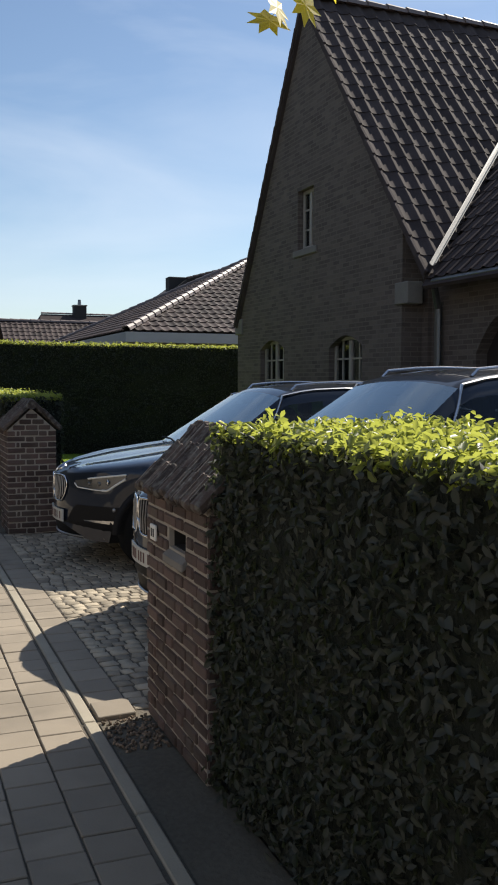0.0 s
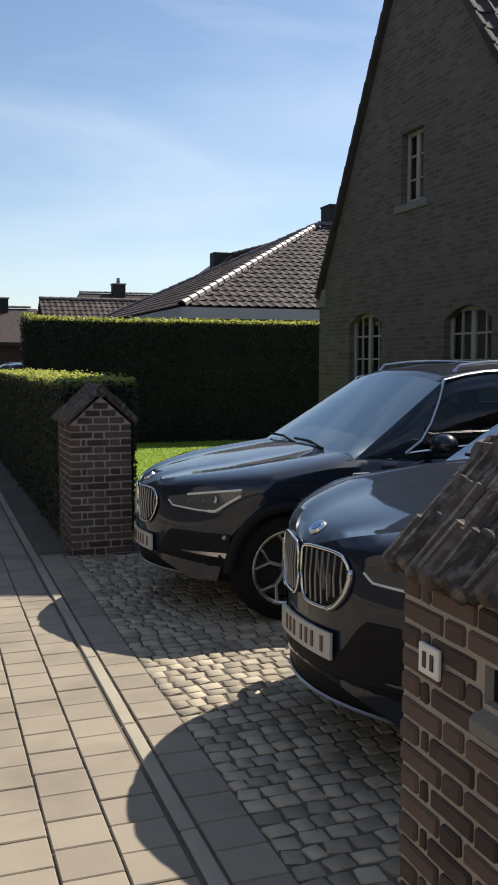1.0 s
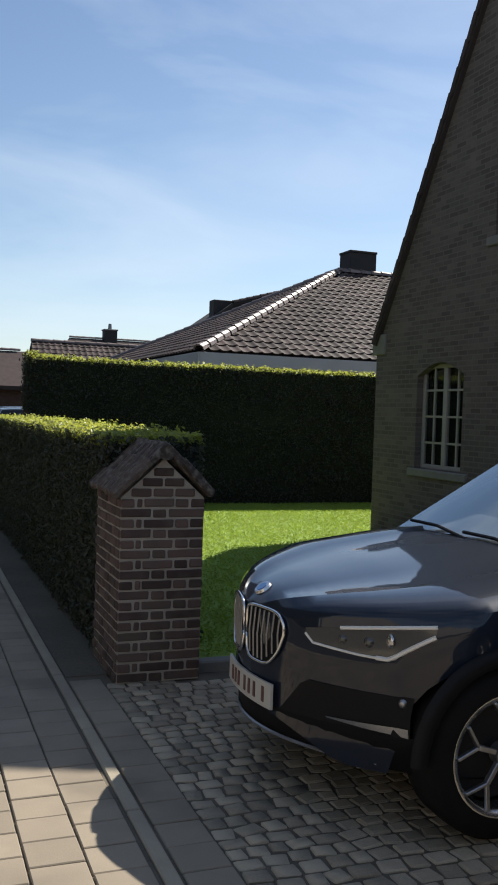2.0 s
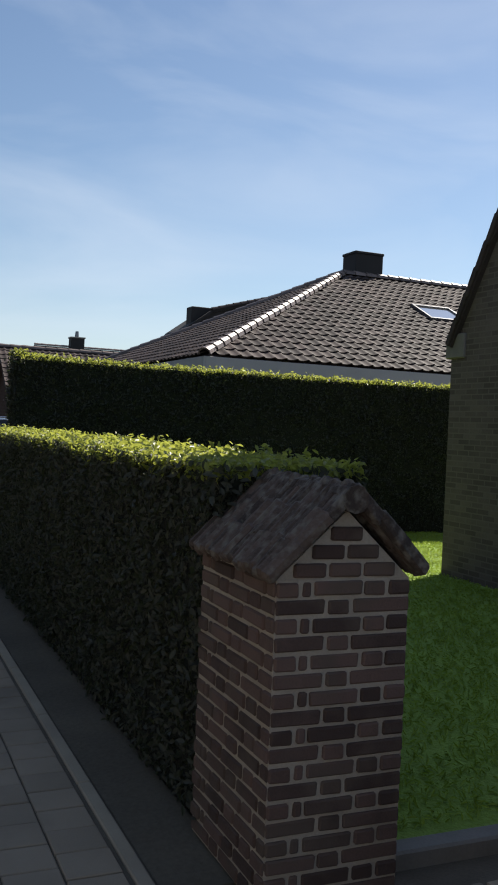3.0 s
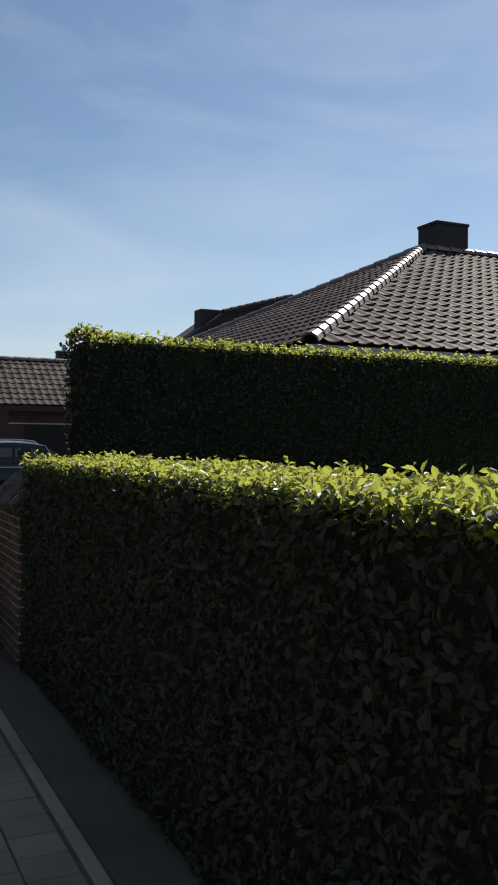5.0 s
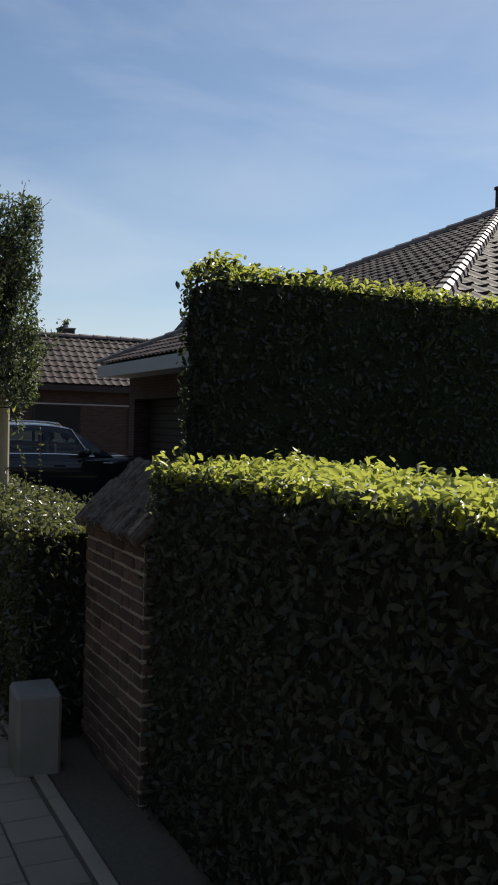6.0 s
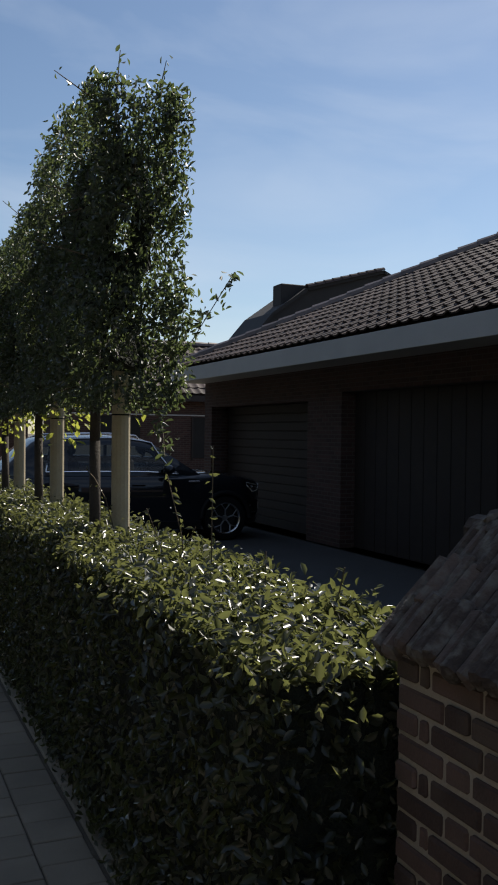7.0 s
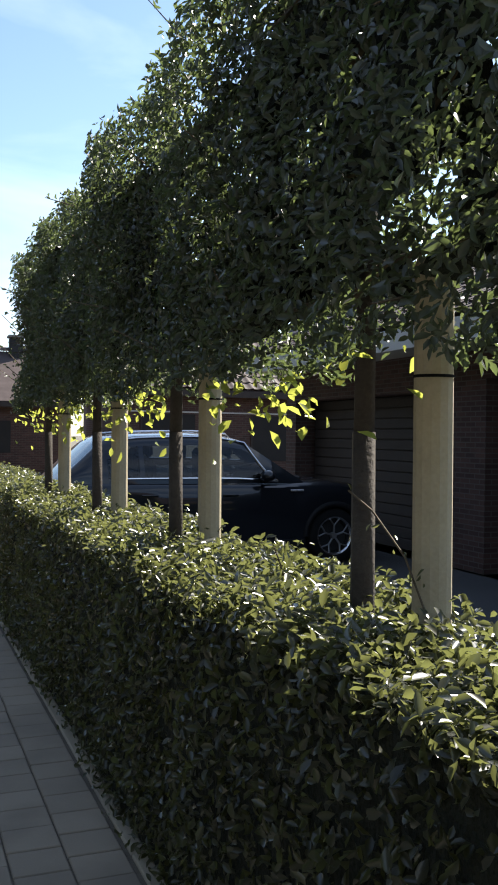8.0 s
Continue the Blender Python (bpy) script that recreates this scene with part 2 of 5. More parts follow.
def box(bm, x0, x1, y0, y1, z0, z1, bevel=0.0, m=None):
    r = bmesh.ops.create_cube(bm, size=1.0)
    for v in r["verts"]:
        v.co = Vector((x0 + (v.co.x + 0.5) * (x1 - x0), y0 + (v.co.y + 0.5) * (y1 - y0), z0 + (v.co.z + 0.5) * (z1 - z0)))
    vs = r["verts"]
    if bevel:
        edges = list({e for v in vs for e in v.link_edges})
        rr = bmesh.ops.bevel(bm, geom=edges, offset=bevel, segments=1, affect="EDGES")
        vs = list({v for f in rr["faces"] for v in f.verts} | {v for v in vs if v.is_valid})
    if m is not None:
        bmesh.ops.transform(bm, matrix=m, verts=vs)
    return vs


def boxm(*a, **k):
    bm = bmesh.new()
    box(bm, *a, **k)
    return bm


def tube(bm, a, b, r0, r1=None, seg=8):
    a, b = Vector(a), Vector(b)
    r1 = r0 if r1 is None else r1
    d = b - a
    m = Matrix.Translation((a + b) / 2) @ d.to_track_quat("Z", "Y").to_matrix().to_4x4()
    bmesh.ops.create_cone(bm, cap_ends=True, segments=seg, radius1=r0, radius2=r1, depth=d.length, matrix=m)


def path_tube(points, r, seg=6):
    """One swept round bar along the points."""
    bm = bmesh.new()
    pts = [Vector(p) for p in points]
    rings = []
    side = None
    for i, p in enumerate(pts):
        d = (pts[min(i + 1, len(pts) - 1)] - pts[max(i - 1, 0)]).normalized()
        if side is None:
            side = d.orthogonal().normalized()
        side = (side - d * side.dot(d)).normalized()
        other = d.cross(side)
        rings.append([bm.verts.new(p + (side * math.cos(2 * math.pi * k / seg) + other * math.sin(2 * math.pi * k / seg)) * r) for k in range(seg)])
    for a, b in zip(rings[:-1], rings[1:]):
        for k in range(seg):
            bm.faces.new((a[k], a[(k + 1) % seg], b[(k + 1) % seg], b[k]))
    bm.faces.new(rings[0][::-1])
    bm.faces.new(rings[-1])
    return bm


def prism(bm, outline, axis, a, b):
    """A flat outline of (p, q) pairs, pushed along an axis from a to b."""
    def at(p, q, w):
        return {"x": (w, p, q), "y": (p, w, q), "z": (p, q, w)}[axis]
    one = [bm.verts.new(at(p, q, a)) for p, q in outline]
    two = [bm.verts.new(at(p, q, b)) for p, q in outline]
    bm.faces.new(one)
    bm.faces.new(two[::-1])
    k = len(outline)
    for i in range(k):
        bm.faces.new((one[i], two[i], two[(i + 1) % k], one[(i + 1) % k]))


rng = np.random.default_rng(7)


def leaf_cloud(points, normals, size, spread=0.9, name="leaves", slim=0.5, droop=0.0):
    """Folded pointed leaves at points, turned loosely along normals."""
    n = len(points)
    nor = normals + rng.normal(0, spread, (n, 3))
    nor[:, 2] += 0.25
    nor /= np.linalg.norm(nor, axis=1)[:, None] + 1e-9
    t = rng.normal(0, 1, (n, 3))
    t[:, 2] -= droop
    t -= nor * (t * nor).sum(1)[:, None]
    t /= np.linalg.norm(t, axis=1)[:, None] + 1e-9
    b = np.cross(nor, t)
    s = size * rng.uniform(0.6, 1.25, (n, 1))
    w = s * slim
    fold = s * 0.10
    v = np.stack([points - t * s * 0.5, points - t * s * 0.12 + b * w * 0.46 + nor * fold, points + t * s * 0.22 + b * w * 0.40 + nor * fold,
                  points + t * s * 0.5 - nor * fold, points + t * s * 0.22 - b * w * 0.40 + nor * fold, points - t * s * 0.12 - b * w * 0.46 + nor * fold], 1).reshape(-1, 3)
    base = np.arange(n)[:, None] * 6
    f = np.concatenate([base + [0, 1, 2, 3], base + [0, 3, 4, 5]], 1).reshape(-1, 4)
    me = bpy.data.meshes.new(name)
    me.vertices.add(len(v))
    me.vertices.foreach_set("co", v.ravel())
    me.loops.add(f.size)
    me.loops.foreach_set("vertex_index", f.ravel().astype(np.int32))
    me.polygons.add(len(f))
    me.polygons.foreach_set("loop_start", np.arange(0, f.size, 4, dtype=np.int32))
    me.polygons.foreach_set("loop_total", np.full(len(f), 4, dtype=np.int32))
    me.update(calc_edges=True)
    me.validate()
    return me


def lumpy(p, scale, amount):
    return np.array([noise.noise(Vector(q) * scale) for q in p]) * amount


def hedge(label, x0, x1, y0, y1, z1, mat, size, dense, group="", top_extra=1.8, wild=0.03, sprigs=0, rise=0.0, young=None):
    """A clipped hedge: a dark inner mass and a skin of leaves on its five open sides. young: brighter leaf colour that
    paints sun on the top.
    """
    h = thing("hedge", label, "hedge", group, at=((x0 + x1) / 2, (y0 + y1) / 2, 0))
    here = Matrix.Translation(-h.location)
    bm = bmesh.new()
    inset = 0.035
    # near-black core: the shade inside the hedge is put into its colour
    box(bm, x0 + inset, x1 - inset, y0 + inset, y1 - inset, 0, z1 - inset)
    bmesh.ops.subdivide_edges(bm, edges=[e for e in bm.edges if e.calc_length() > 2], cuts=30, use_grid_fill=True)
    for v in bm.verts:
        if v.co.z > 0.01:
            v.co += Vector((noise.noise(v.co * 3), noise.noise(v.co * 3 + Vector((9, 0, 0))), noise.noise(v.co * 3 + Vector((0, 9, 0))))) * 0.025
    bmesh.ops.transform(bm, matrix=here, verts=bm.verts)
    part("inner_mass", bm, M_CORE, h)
    sides = [((-1, 0, 0), (y1 - y0) * z1, 1.0), ((1, 0, 0), (y1 - y0) * z1, 0.5), ((0, -1, 0), (x1 - x0) * z1, 1.0), ((0, 1, 0), (x1 - x0) * z1, 0.8), ((0, 0, 1), (x1 - x0) * (y1 - y0), top_extra)]
    pts, nors, on_top = [], [], []
    for d, area, f in sides:
        k = int(area * dense * f)
        p = np.stack([rng.uniform(x0, x1, k), rng.uniform(y0, y1, k), rng.uniform(0.02, z1, k)], 1)
        i = [j for j in range(3) if d[j]][0]
        lo, hi = ((x0, x1), (y0, y1), (0, z1))[i]
        p[:, i] = hi if d[i] > 0 else lo
        depth = -np.abs(rng.normal(0, 0.03, k)) + rng.normal(0, wild, k) * 0.6 + lumpy(p, 2.2, wild) + lumpy(p, 7.0, wild * 0.8)
        p += np.array(d)[None] * depth[:, None]
        pts.append(p)
        nors.append(np.tile(np.array(d, float), (k, 1)))
        on_top.append(np.full(k, d[2] > 0))
    if sprigs:
        for _ in range(sprigs):
            c = np.array([rng.uniform(x0, x1), rng.uniform(y0, y1), z1])
            k = int(rng.integers(4, 9))
            tall = rng.uniform(0.02, 0.075)
            q = c + np.stack([rng.normal(0, 0.02, k), rng.normal(0, 0.02, k), np.linspace(0, tall, k)], 1)
            pts.append(q)
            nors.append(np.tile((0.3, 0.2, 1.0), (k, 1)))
            on_top.append(np.full(k, True))
    pts, nors, on_top = np.concatenate(pts), np.concatenate(nors), np.concatenate(on_top)
    pts[:, 2] *= 1 + rise * np.exp(-(pts[:, 0] - x0).clip(0) / 0.45)
    pts -= np.array(h.location)[None]
    if young is None:
        tagged(part("leaves", leaf_cloud(pts, nors, size), mat, h), kind="stuff")
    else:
        # sun and shade sit in the leaf colours: dark sides, bright top
        tagged(part("leaves", leaf_cloud(pts[~on_top], nors[~on_top], size), mat, h, "side leaves in a darker tone for shade"), kind="stuff")
        tagged(part("young_leaves", leaf_cloud(pts[on_top], nors[on_top], size * 0.95), young, h, "yellow-green top leaves coloured as if sunlit"), kind="stuff")
    return h


TILE_PROFILE = ((0.0, 0.012), (0.2, 0.0), (0.5, 0.0), (0.70, 0.014), (0.86, 0.032), (1.0, 0.022))


def pantile(w, l, lift=0.028):
    """One roof tile: trough and roll, with a thick lower edge; x across, y up the slope."""
    v, f = [], []
    k = len(TILE_PROFILE)
    for y, raised in ((0, lift), (l * 1.06, 0.0)):
        v += [(x * w * 1.04, y, z + raised) for x, z in TILE_PROFILE]
    v += [(x * w * 1.04, 0.004, z + 0.004) for x, z in TILE_PROFILE]
    for i in range(k - 1):
        f += [(i, i + 1, k + i + 1, k + i), (2 * k + i, 2 * k + i + 1, i + 1, i)]
    f.append((k - 1, 3 * k - 1, 2 * k - 1))
    return v, f


def tiled_slope(parent, origin, u, up, inside, cols, rows, w, l, mat, first=300, near=(0, 0), name="roof_tile", lift=0.028):
    """Tiles laid on a slope: u along the eave, up the slope. The first ones, nearest to a place of the plan, are parts; the rest is one part."""
    origin, u, up = Vector(origin), Vector(u).normalized(), Vector(up).normalized()
    nor = u.cross(up)
    v, f = pantile(w, l, lift)
    me = mesh_from(v, f, name, True)
    me.set_sharp_from_angle(angle=radians(50))
    me.materials.append(mat)
    spots = []
    for r in range(rows):
        for c in range(cols):
            a, b = c * w, r * l
            p = origin + u * a + up * b
            if inside(a + w / 2, b + l / 2):
                spots.append(p)
    spots.sort(key=lambda p: (p.x - near[0]) ** 2 + (p.y - near[1]) ** 2)
    turn = Matrix((u, up, nor)).transposed().to_4x4()
    rest_v, rest_f = [], []
    R = random.Random(3)
    inv = parent.matrix_basis.inverted() if parent else Matrix()
    for i, p in enumerate(spots):
        m = inv @ Matrix.Translation(p + nor * R.uniform(0, 0.006)) @ turn @ pose(0, 0, 0, 0, 0, R.uniform(-0.5, 0.5))
        if i < first:
            ob = new(name, me)
            ob.parent = parent
            ob.matrix_basis = m
        else:
            o = len(rest_v)
            rest_v += [m @ Vector(q) for q in v]
            rest_f += [tuple(j + o for j in g) for g in f]
    if rest_v:
        rest = mesh_from(rest_v, rest_f, "roof_tiles", True)
        rest.set_sharp_from_angle(angle=radians(50))
        tagged(part("roof_tiles", rest, mat, parent), kind="stuff")


def ridge_caps(parent, a, b, r, mat, step=0.36):
    """Half-round cap tiles along a ridge or hip."""
    a, b = Vector(a), Vector(b)
    d = (b - a).normalized()
    side = d.cross(Vector((0, 0, 1))).normalized()
    nor = side.cross(d)
    k = max(1, int((b - a).length / step))
    v, f = [], []
    for j, (y, s) in enumerate(((0, 1.12), (step * 1.08, 0.92))):
        for i in range(6):
            t = math.pi * i / 5
            v.append((math.cos(t) * r * s, y, math.sin(t) * r * s - 0.02))
    for i in range(6):
        v.append((math.cos(math.pi * i / 5) * r * 0.9, 0.002, math.sin(math.pi * i / 5) * r * 0.9 - 0.03))
    for i in range(5):
        f += [(i, i + 1, 7 + i, 6 + i), (12 + i, 13 + i, i + 1, i)]
    me = mesh_from(v, f, "ridge_tile")
    me.materials.append(mat)
    inv = parent.matrix_basis.inverted()
    for i in range(k):
        ob = new("ridge_tile", me)
        ob.parent = parent
        ob.matrix_basis = inv @ Matrix.Translation(a + d * (i * step)) @ Matrix((side, d, nor)).transposed().to_4x4()


# ---- ground and paving ----
bm = bmesh.new()
bmesh.ops.create_grid(bm, x_segments=40, y_segments=40, size=700)
bmesh.ops.translate(bm, verts=bm.verts, vec=(0, 250, -0.045))
solid("ground", bm, M_GROUND, "bare brown earth reaching to the horizon", "ground", "structure")
solid("road", boxm(-9.5, -2.95, -60, 160, -0.12, -0.035), M_ROAD, "dark grey asphalt street beside the pavement", "road", "structure")
# unseen wall added opposite to throw sunlight back onto the shaded sides
solid("backdrop", boxm(-14.5, -11.5, -45, 4.0, -0.1, 6.0), M_BOUNCE, "unseen plain pale wall that closes the street and bounces sunlight", "backdrop", "structure")
# unseen dark mass added opposite to hold sky light off the hedges
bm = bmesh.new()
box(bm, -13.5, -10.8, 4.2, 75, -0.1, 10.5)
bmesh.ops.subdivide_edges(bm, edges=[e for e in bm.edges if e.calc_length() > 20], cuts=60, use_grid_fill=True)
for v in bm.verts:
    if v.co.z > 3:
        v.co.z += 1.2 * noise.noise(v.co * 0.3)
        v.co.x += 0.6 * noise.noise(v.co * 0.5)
solid("backdrop", bm, M_CORE, "unseen dark green mass that closes the street and blocks sky light", "backdrop", "structure")
kerb = thing("kerb", "pale concrete kerb between pavement and street", "kerb", kind="structure")
for i in range(40):
    part("kerb_stone", boxm(-2.95, -2.8, -14 + i * 1.0, -13.008 + i * 1.0, -0.1, 0.0, bevel=0.012), M_KERB, kerb)
pavement = thing("pavement", "pavement of square sandy concrete tiles in staggered rows", "pavement", kind="structure")
part("sand_bed", boxm(-2.8, -0.002, -14, 34, -0.04, -0.012), M_BED, pavement)
TW, TL, EDGE = 0.213, 0.2015, -0.345


def slab_mesh(w, l, h, bev, name):
    return finish(boxm(-w / 2, w / 2, -l / 2, l / 2, -h, 0, bevel=bev), name)


tile_mesh = slab_mesh(TW - 0.008, TL - 0.007, 0.03, 0.004, "paving_tile")
tile_mesh.materials.append(M_TILE)
edge_mesh = slab_mesh(0.192, TL - 0.006, 0.03, 0.004, "edging_tile")
edge_mesh.materials.append(M_TILE)
strip_mesh = slab_mesh(0.062, 0.99, 0.03, 0.006, "edging_strip")
strip_mesh.materials.append(M_KERB)
RT = random.Random(5)
rest_v, rest_f = [], []
base_v = [v.co.copy() for v in tile_mesh.vertices]
base_f = [tuple(p.vertices) for p in tile_mesh.polygons]
count = 0
for c in range(11):
    for r in range(int(48 / TL)):
        x = EDGE - TW * (c + 0.5)
        y = -14 + TL * (r + 0.5 + (0.5 if c % 2 else 0))
        m = pose(x + RT.uniform(-0.001, 0.001), y, RT.uniform(-0.002, 0.002), RT.uniform(-0.35, 0.35), RT.uniform(-0.35, 0.35), RT.uniform(-0.3, 0.3))
        if c < 6 and -2.0 < y < 6.4:
            ob = new("paving_tile", tile_mesh)
            ob.parent, ob.matrix_basis = pavement, m
        else:
            o = len(rest_v)
            rest_v += [m @ q for q in base_v]
            rest_f += [tuple(j + o for j in g) for g in base_f]
tagged(part("paving_tiles", mesh_from(rest_v, rest_f), M_TILE, pavement), kind="stuff")
for i in range(46):
    ob = new("edging_strip", strip_mesh)
    ob.parent, ob.matrix_basis = pavement, pose(-0.296, -13.5 + i, 0.002)
for i in range(int(5.9 / TL)):
    ob = new("edging_tile", edge_mesh)
    loose = (0.016, 2.5, -1.5) if i == 0 else (RT.uniform(-0.003, 0.002), RT.uniform(-0.4, 0.4), RT.uniform(-0.4, 0.4))
    ob.parent, ob.matrix_basis = pavement, pose(-0.155, 0.02 + TL * (i + 0.5), *loose)
part("planting_strip", boxm(-0.255, 0.05, -14, -0.02, -0.04, -0.006), M_GROUND, pavement)
part("planting_strip", boxm(-0.255, 0.05, 5.96, 34, -0.04, -0.006), M_GROUND, pavement)

driveway = thing("driveway", "driveway of worn uneven granite setts", "driveway", kind="structure")
part("sand_bed", boxm(-0.062, 9.0, -1.2, 5.9, -0.06, -0.009), M_BED, driveway)
setts = []
for k in range(4):
    q = random.Random(40 + k)
    bm = bmesh.new()
    vs = box(bm, -0.5, 0.5, -0.5, 0.5, -0.5, 0.0, bevel=0.10)
    for v in bm.verts:
        v.co.x *= 1 + q.uniform(-0.12, 0.12)
        v.co.y *= 1 + q.uniform(-0.12, 0.12)
        v.co.z *= 0.055
    me = finish(bm, "granite_sett", True)
    me.set_sharp_from_angle(angle=radians(22))
    me.materials.append(M_COBBLE)
    setts.append(me)
spots = []
y = 0.03
while y < 5.85:
    d = RT.uniform(0.08, 0.105)
    x = -0.056
    while x < 8.8:
        w = RT.uniform(0.075, 0.125)
        bend = 0.10 * math.sin(x * 1.1 + 0.8)
        spots.append((x + w / 2, y + d / 2 + bend, w * 0.88, d * 0.87))
        x += w
    y += d
spots.sort(key=lambda s: s[0] + (0 if 0.2 < s[1] < 5.6 else 2))
rest_v, rest_f = [], []
for i, (x, y, w, d) in enumerate(spots):
    if not -0.02 < y < 5.72:
        continue
    me = setts[i % 4]
    m = pose(x, y, RT.uniform(-0.003, 0.002), RT.uniform(-0.9, 0.9), RT.uniform(-0.9, 0.9), RT.uniform(-11, 11)) @ Matrix.Diagonal((w, d, 0.9, 1))
    if i < 300:
        ob = new("granite_sett", me)
        ob.parent, ob.matrix_basis = driveway, m
    else:
        o = len(rest_v)
        rest_v += [m @ q.co for q in me.vertices]
        rest_f += [tuple(j + o for j in p.vertices) for p in me.polygons]
tagged(part("granite_setts", mesh_from(rest_v, rest_f), M_COBBLE, driveway), kind="stuff")

bm = bmesh.new()
bmesh.ops.create_grid(bm, x_segments=60, y_segments=100, size=0.5)
for v in bm.verts:
    v.co = Vector((0.6 + (v.co.x + 0.5) * 9.5, 5.95 + (v.co.y + 0.5) * 10.3, 0.05 + 0.02 * noise.noise(Vector((v.co.x * 30, v.co.y * 30, 0)))))
lawn = solid("lawn", bm, M_LAWN, "short bright green mown lawn in front of the hedge", "lawn", "structure")
k = 60000
pts = np.stack([rng.uniform(0.65, 7.5, k), rng.uniform(6.0, 15.6, k), np.full(k, 0.065)], 1)
part("grass_blades", leaf_cloud(pts, np.tile((0.0, -0.3, 0.2), (k, 1)), 0.045, 0.5, "grass_blades", 0.22), M_GRASS, lawn)
tagged(lawn.children[0], kind="stuff")
solid("lawn_edging", boxm(0.56, 5.4, 5.85, 5.955, -0.05, 0.062, bevel=0.01), M_STONE, "grey stone edging between driveway and lawn", "edging", "structure")
solid("neighbour_driveway", boxm(0.4, 5.2, 16.9, 34, -0.04, 0.005), M_ROAD, "dark asphalt forecourt of the bungalow", "driveway", "structure")

# ---- houses ----
def window_unit(parent, y0, y1, z0, z1, x, cols, rows, arch=0.0, sill=True):
    """A painted casement in a wall that faces -x: reveal, frame, bars, panes, sill."""
    # thin dark sheet close behind the glass, coloured as an unlit room
    w = part("window", boxm(x + 0.10, x + 0.115, y0, y1, z0, z1), M_DARK, parent, "dark sheet for the unlit room behind small panes")
    bm = bmesh.new()
    t = 0.055
    for a in ((y0, y0 + t, z0, z1), (y1 - t, y1, z0, z1), (y0 + t, y1 - t, z0, z0 + t), (y0 + t, y1 - t, z1 - t, z1)):
        box(bm, x + 0.03, x + 0.085, *a, bevel=0.006)
    mid = (y0 + y1) / 2
    box(bm, x + 0.025, x + 0.085, mid - 0.04, mid + 0.04, z0 + t, z1 - t, bevel=0.006)
    part("frame", bm, M_WHITE, w, "cream painted frame")
    for i in range(1, cols):
        yy = y0 + (y1 - y0) * i / cols
        if abs(yy - mid) > 0.06:
            part("glazing_bar", boxm(x + 0.04, x + 0.075, yy - 0.013, yy + 0.013, z0 + t, z1 - t), M_WHITE, w)
    for i in range(1, rows):
        zz = z0 + (z1 - z0) * i / rows
        part("glazing_bar", boxm(x + 0.042, x + 0.073, y0 + t, y1 - t, zz - 0.013, zz + 0.013), M_WHITE, w)
    part("pane", boxm(x + 0.055, x + 0.061, y0 + t, y1 - t, z0 + t, z1 - t), M_PANE, w)
    if sill:
        part("sill", boxm(x - 0.09, x + 0.02, y0 - 0.14, y1 + 0.14, z0 - 0.11, z0 - 0.005, bevel=0.012), M_STONE, w, "pale stone sill")
    return w


def wall_with_holes(bm, x, depth, outline, holes):
    """A wall in the plane x (facing -x) of an outline (y, z), with arched or square holes of (y0, y1, z0, z1, rise)."""
    vs = [bm.verts.new((x, p, q)) for p, q in outline]
    edges = [bm.edges.new((vs[i], vs[(i + 1) % len(vs)])) for i in range(len(vs))]
    for y0, y1, z0, z1, rise in holes:
        ring = [(y0, z0), (y1, z0), (y1, z1)]
        for i in range(1, 8):
            t = i / 8
            ring.append((y1 + (y0 - y1) * t, z1 + rise * math.sin(math.pi * t)))
        ring.append((y0, z1))
        hv = [bm.verts.new((x, p, q)) for p, q in ring]
        edges += [bm.edges.new((hv[i], hv[(i + 1) % len(hv)])) for i in range(len(hv))]
    r = bmesh.ops.triangle_fill(bm, use_beauty=True, use_dissolve=False, edges=edges)
    faces = [g for g in r["geom"] if isinstance(g, bmesh.types.BMFace)]
    ex = bmesh.ops.extrude_face_region(bm, geom=faces)
    bmesh.ops.translate(bm, verts=[g for g in ex["geom"] if isinstance(g, bmesh.types.BMVert)], vec=(depth, 0, 0))


# The steep-gabled brick house.
GX = 4.92
AY, AZ = 8.77, 7.48
FAR_Y, FAR_Z = 11.67, 2.67
gable_house = thing("gable_house", "brown brick house with a steep dark tiled gable roof", "house", at=(8.0, 8.0, 0))
HI = gable_house.matrix_basis.inverted()


def house_part(name, bm, mat, parent=None, label="", smooth=False):
    bmesh.ops.transform(bm, matrix=HI, verts=bm.verts)
    return part(name, bm, mat, gable_house, label, smooth)


W1, W2, W3 = (9.54, 10.58, 1.03, 2.20), (6.88, 7.89, 1.03, 2.16), (8.46, 9.03, 3.73, 4.65)
bm = bmesh.new()
wall_with_holes(bm, GX, 0.3, [(5.84, 0), (11.68, 0), (11.68, 2.78), (AY, AZ - 0.10), (5.84, 3.60)],
                [(*W1, 0.16), (*W2, 0.16), (*W3, 0.0)])
house_part("gable_wall", bm, M_HOUSEBRICK, label="brown brick gable wall in shade")
for corners in ((GX + 0.3, 13.0, 11.53, 11.68, 0, 2.7), (12.9, 13.0, -3, 11.53, 0, 2.7), (GX + 0.3, 5.28, 5.70, 5.84, 0, 3.4)):
    house_part("side_wall", boxm(*corners), M_HOUSEBRICK)
bm = bmesh.new()
wall_with_holes(bm, 5.28, 0.3, [(-4.0, 0), (5.84, 0), (5.84, 2.9), (-4.0, 2.9)], [(3.85, 4.75, 0, 2.0, 0.42), (0.2, 1.8, 0.95, 2.2, 0.1)])
house_part("wing_wall", bm, M_HOUSEBRICK)
house_part("entrance_door", boxm(5.44, 5.50, 3.85, 4.75, 0.02, 2.42), M_DARKWOOD, label="dark door under a brick arch")
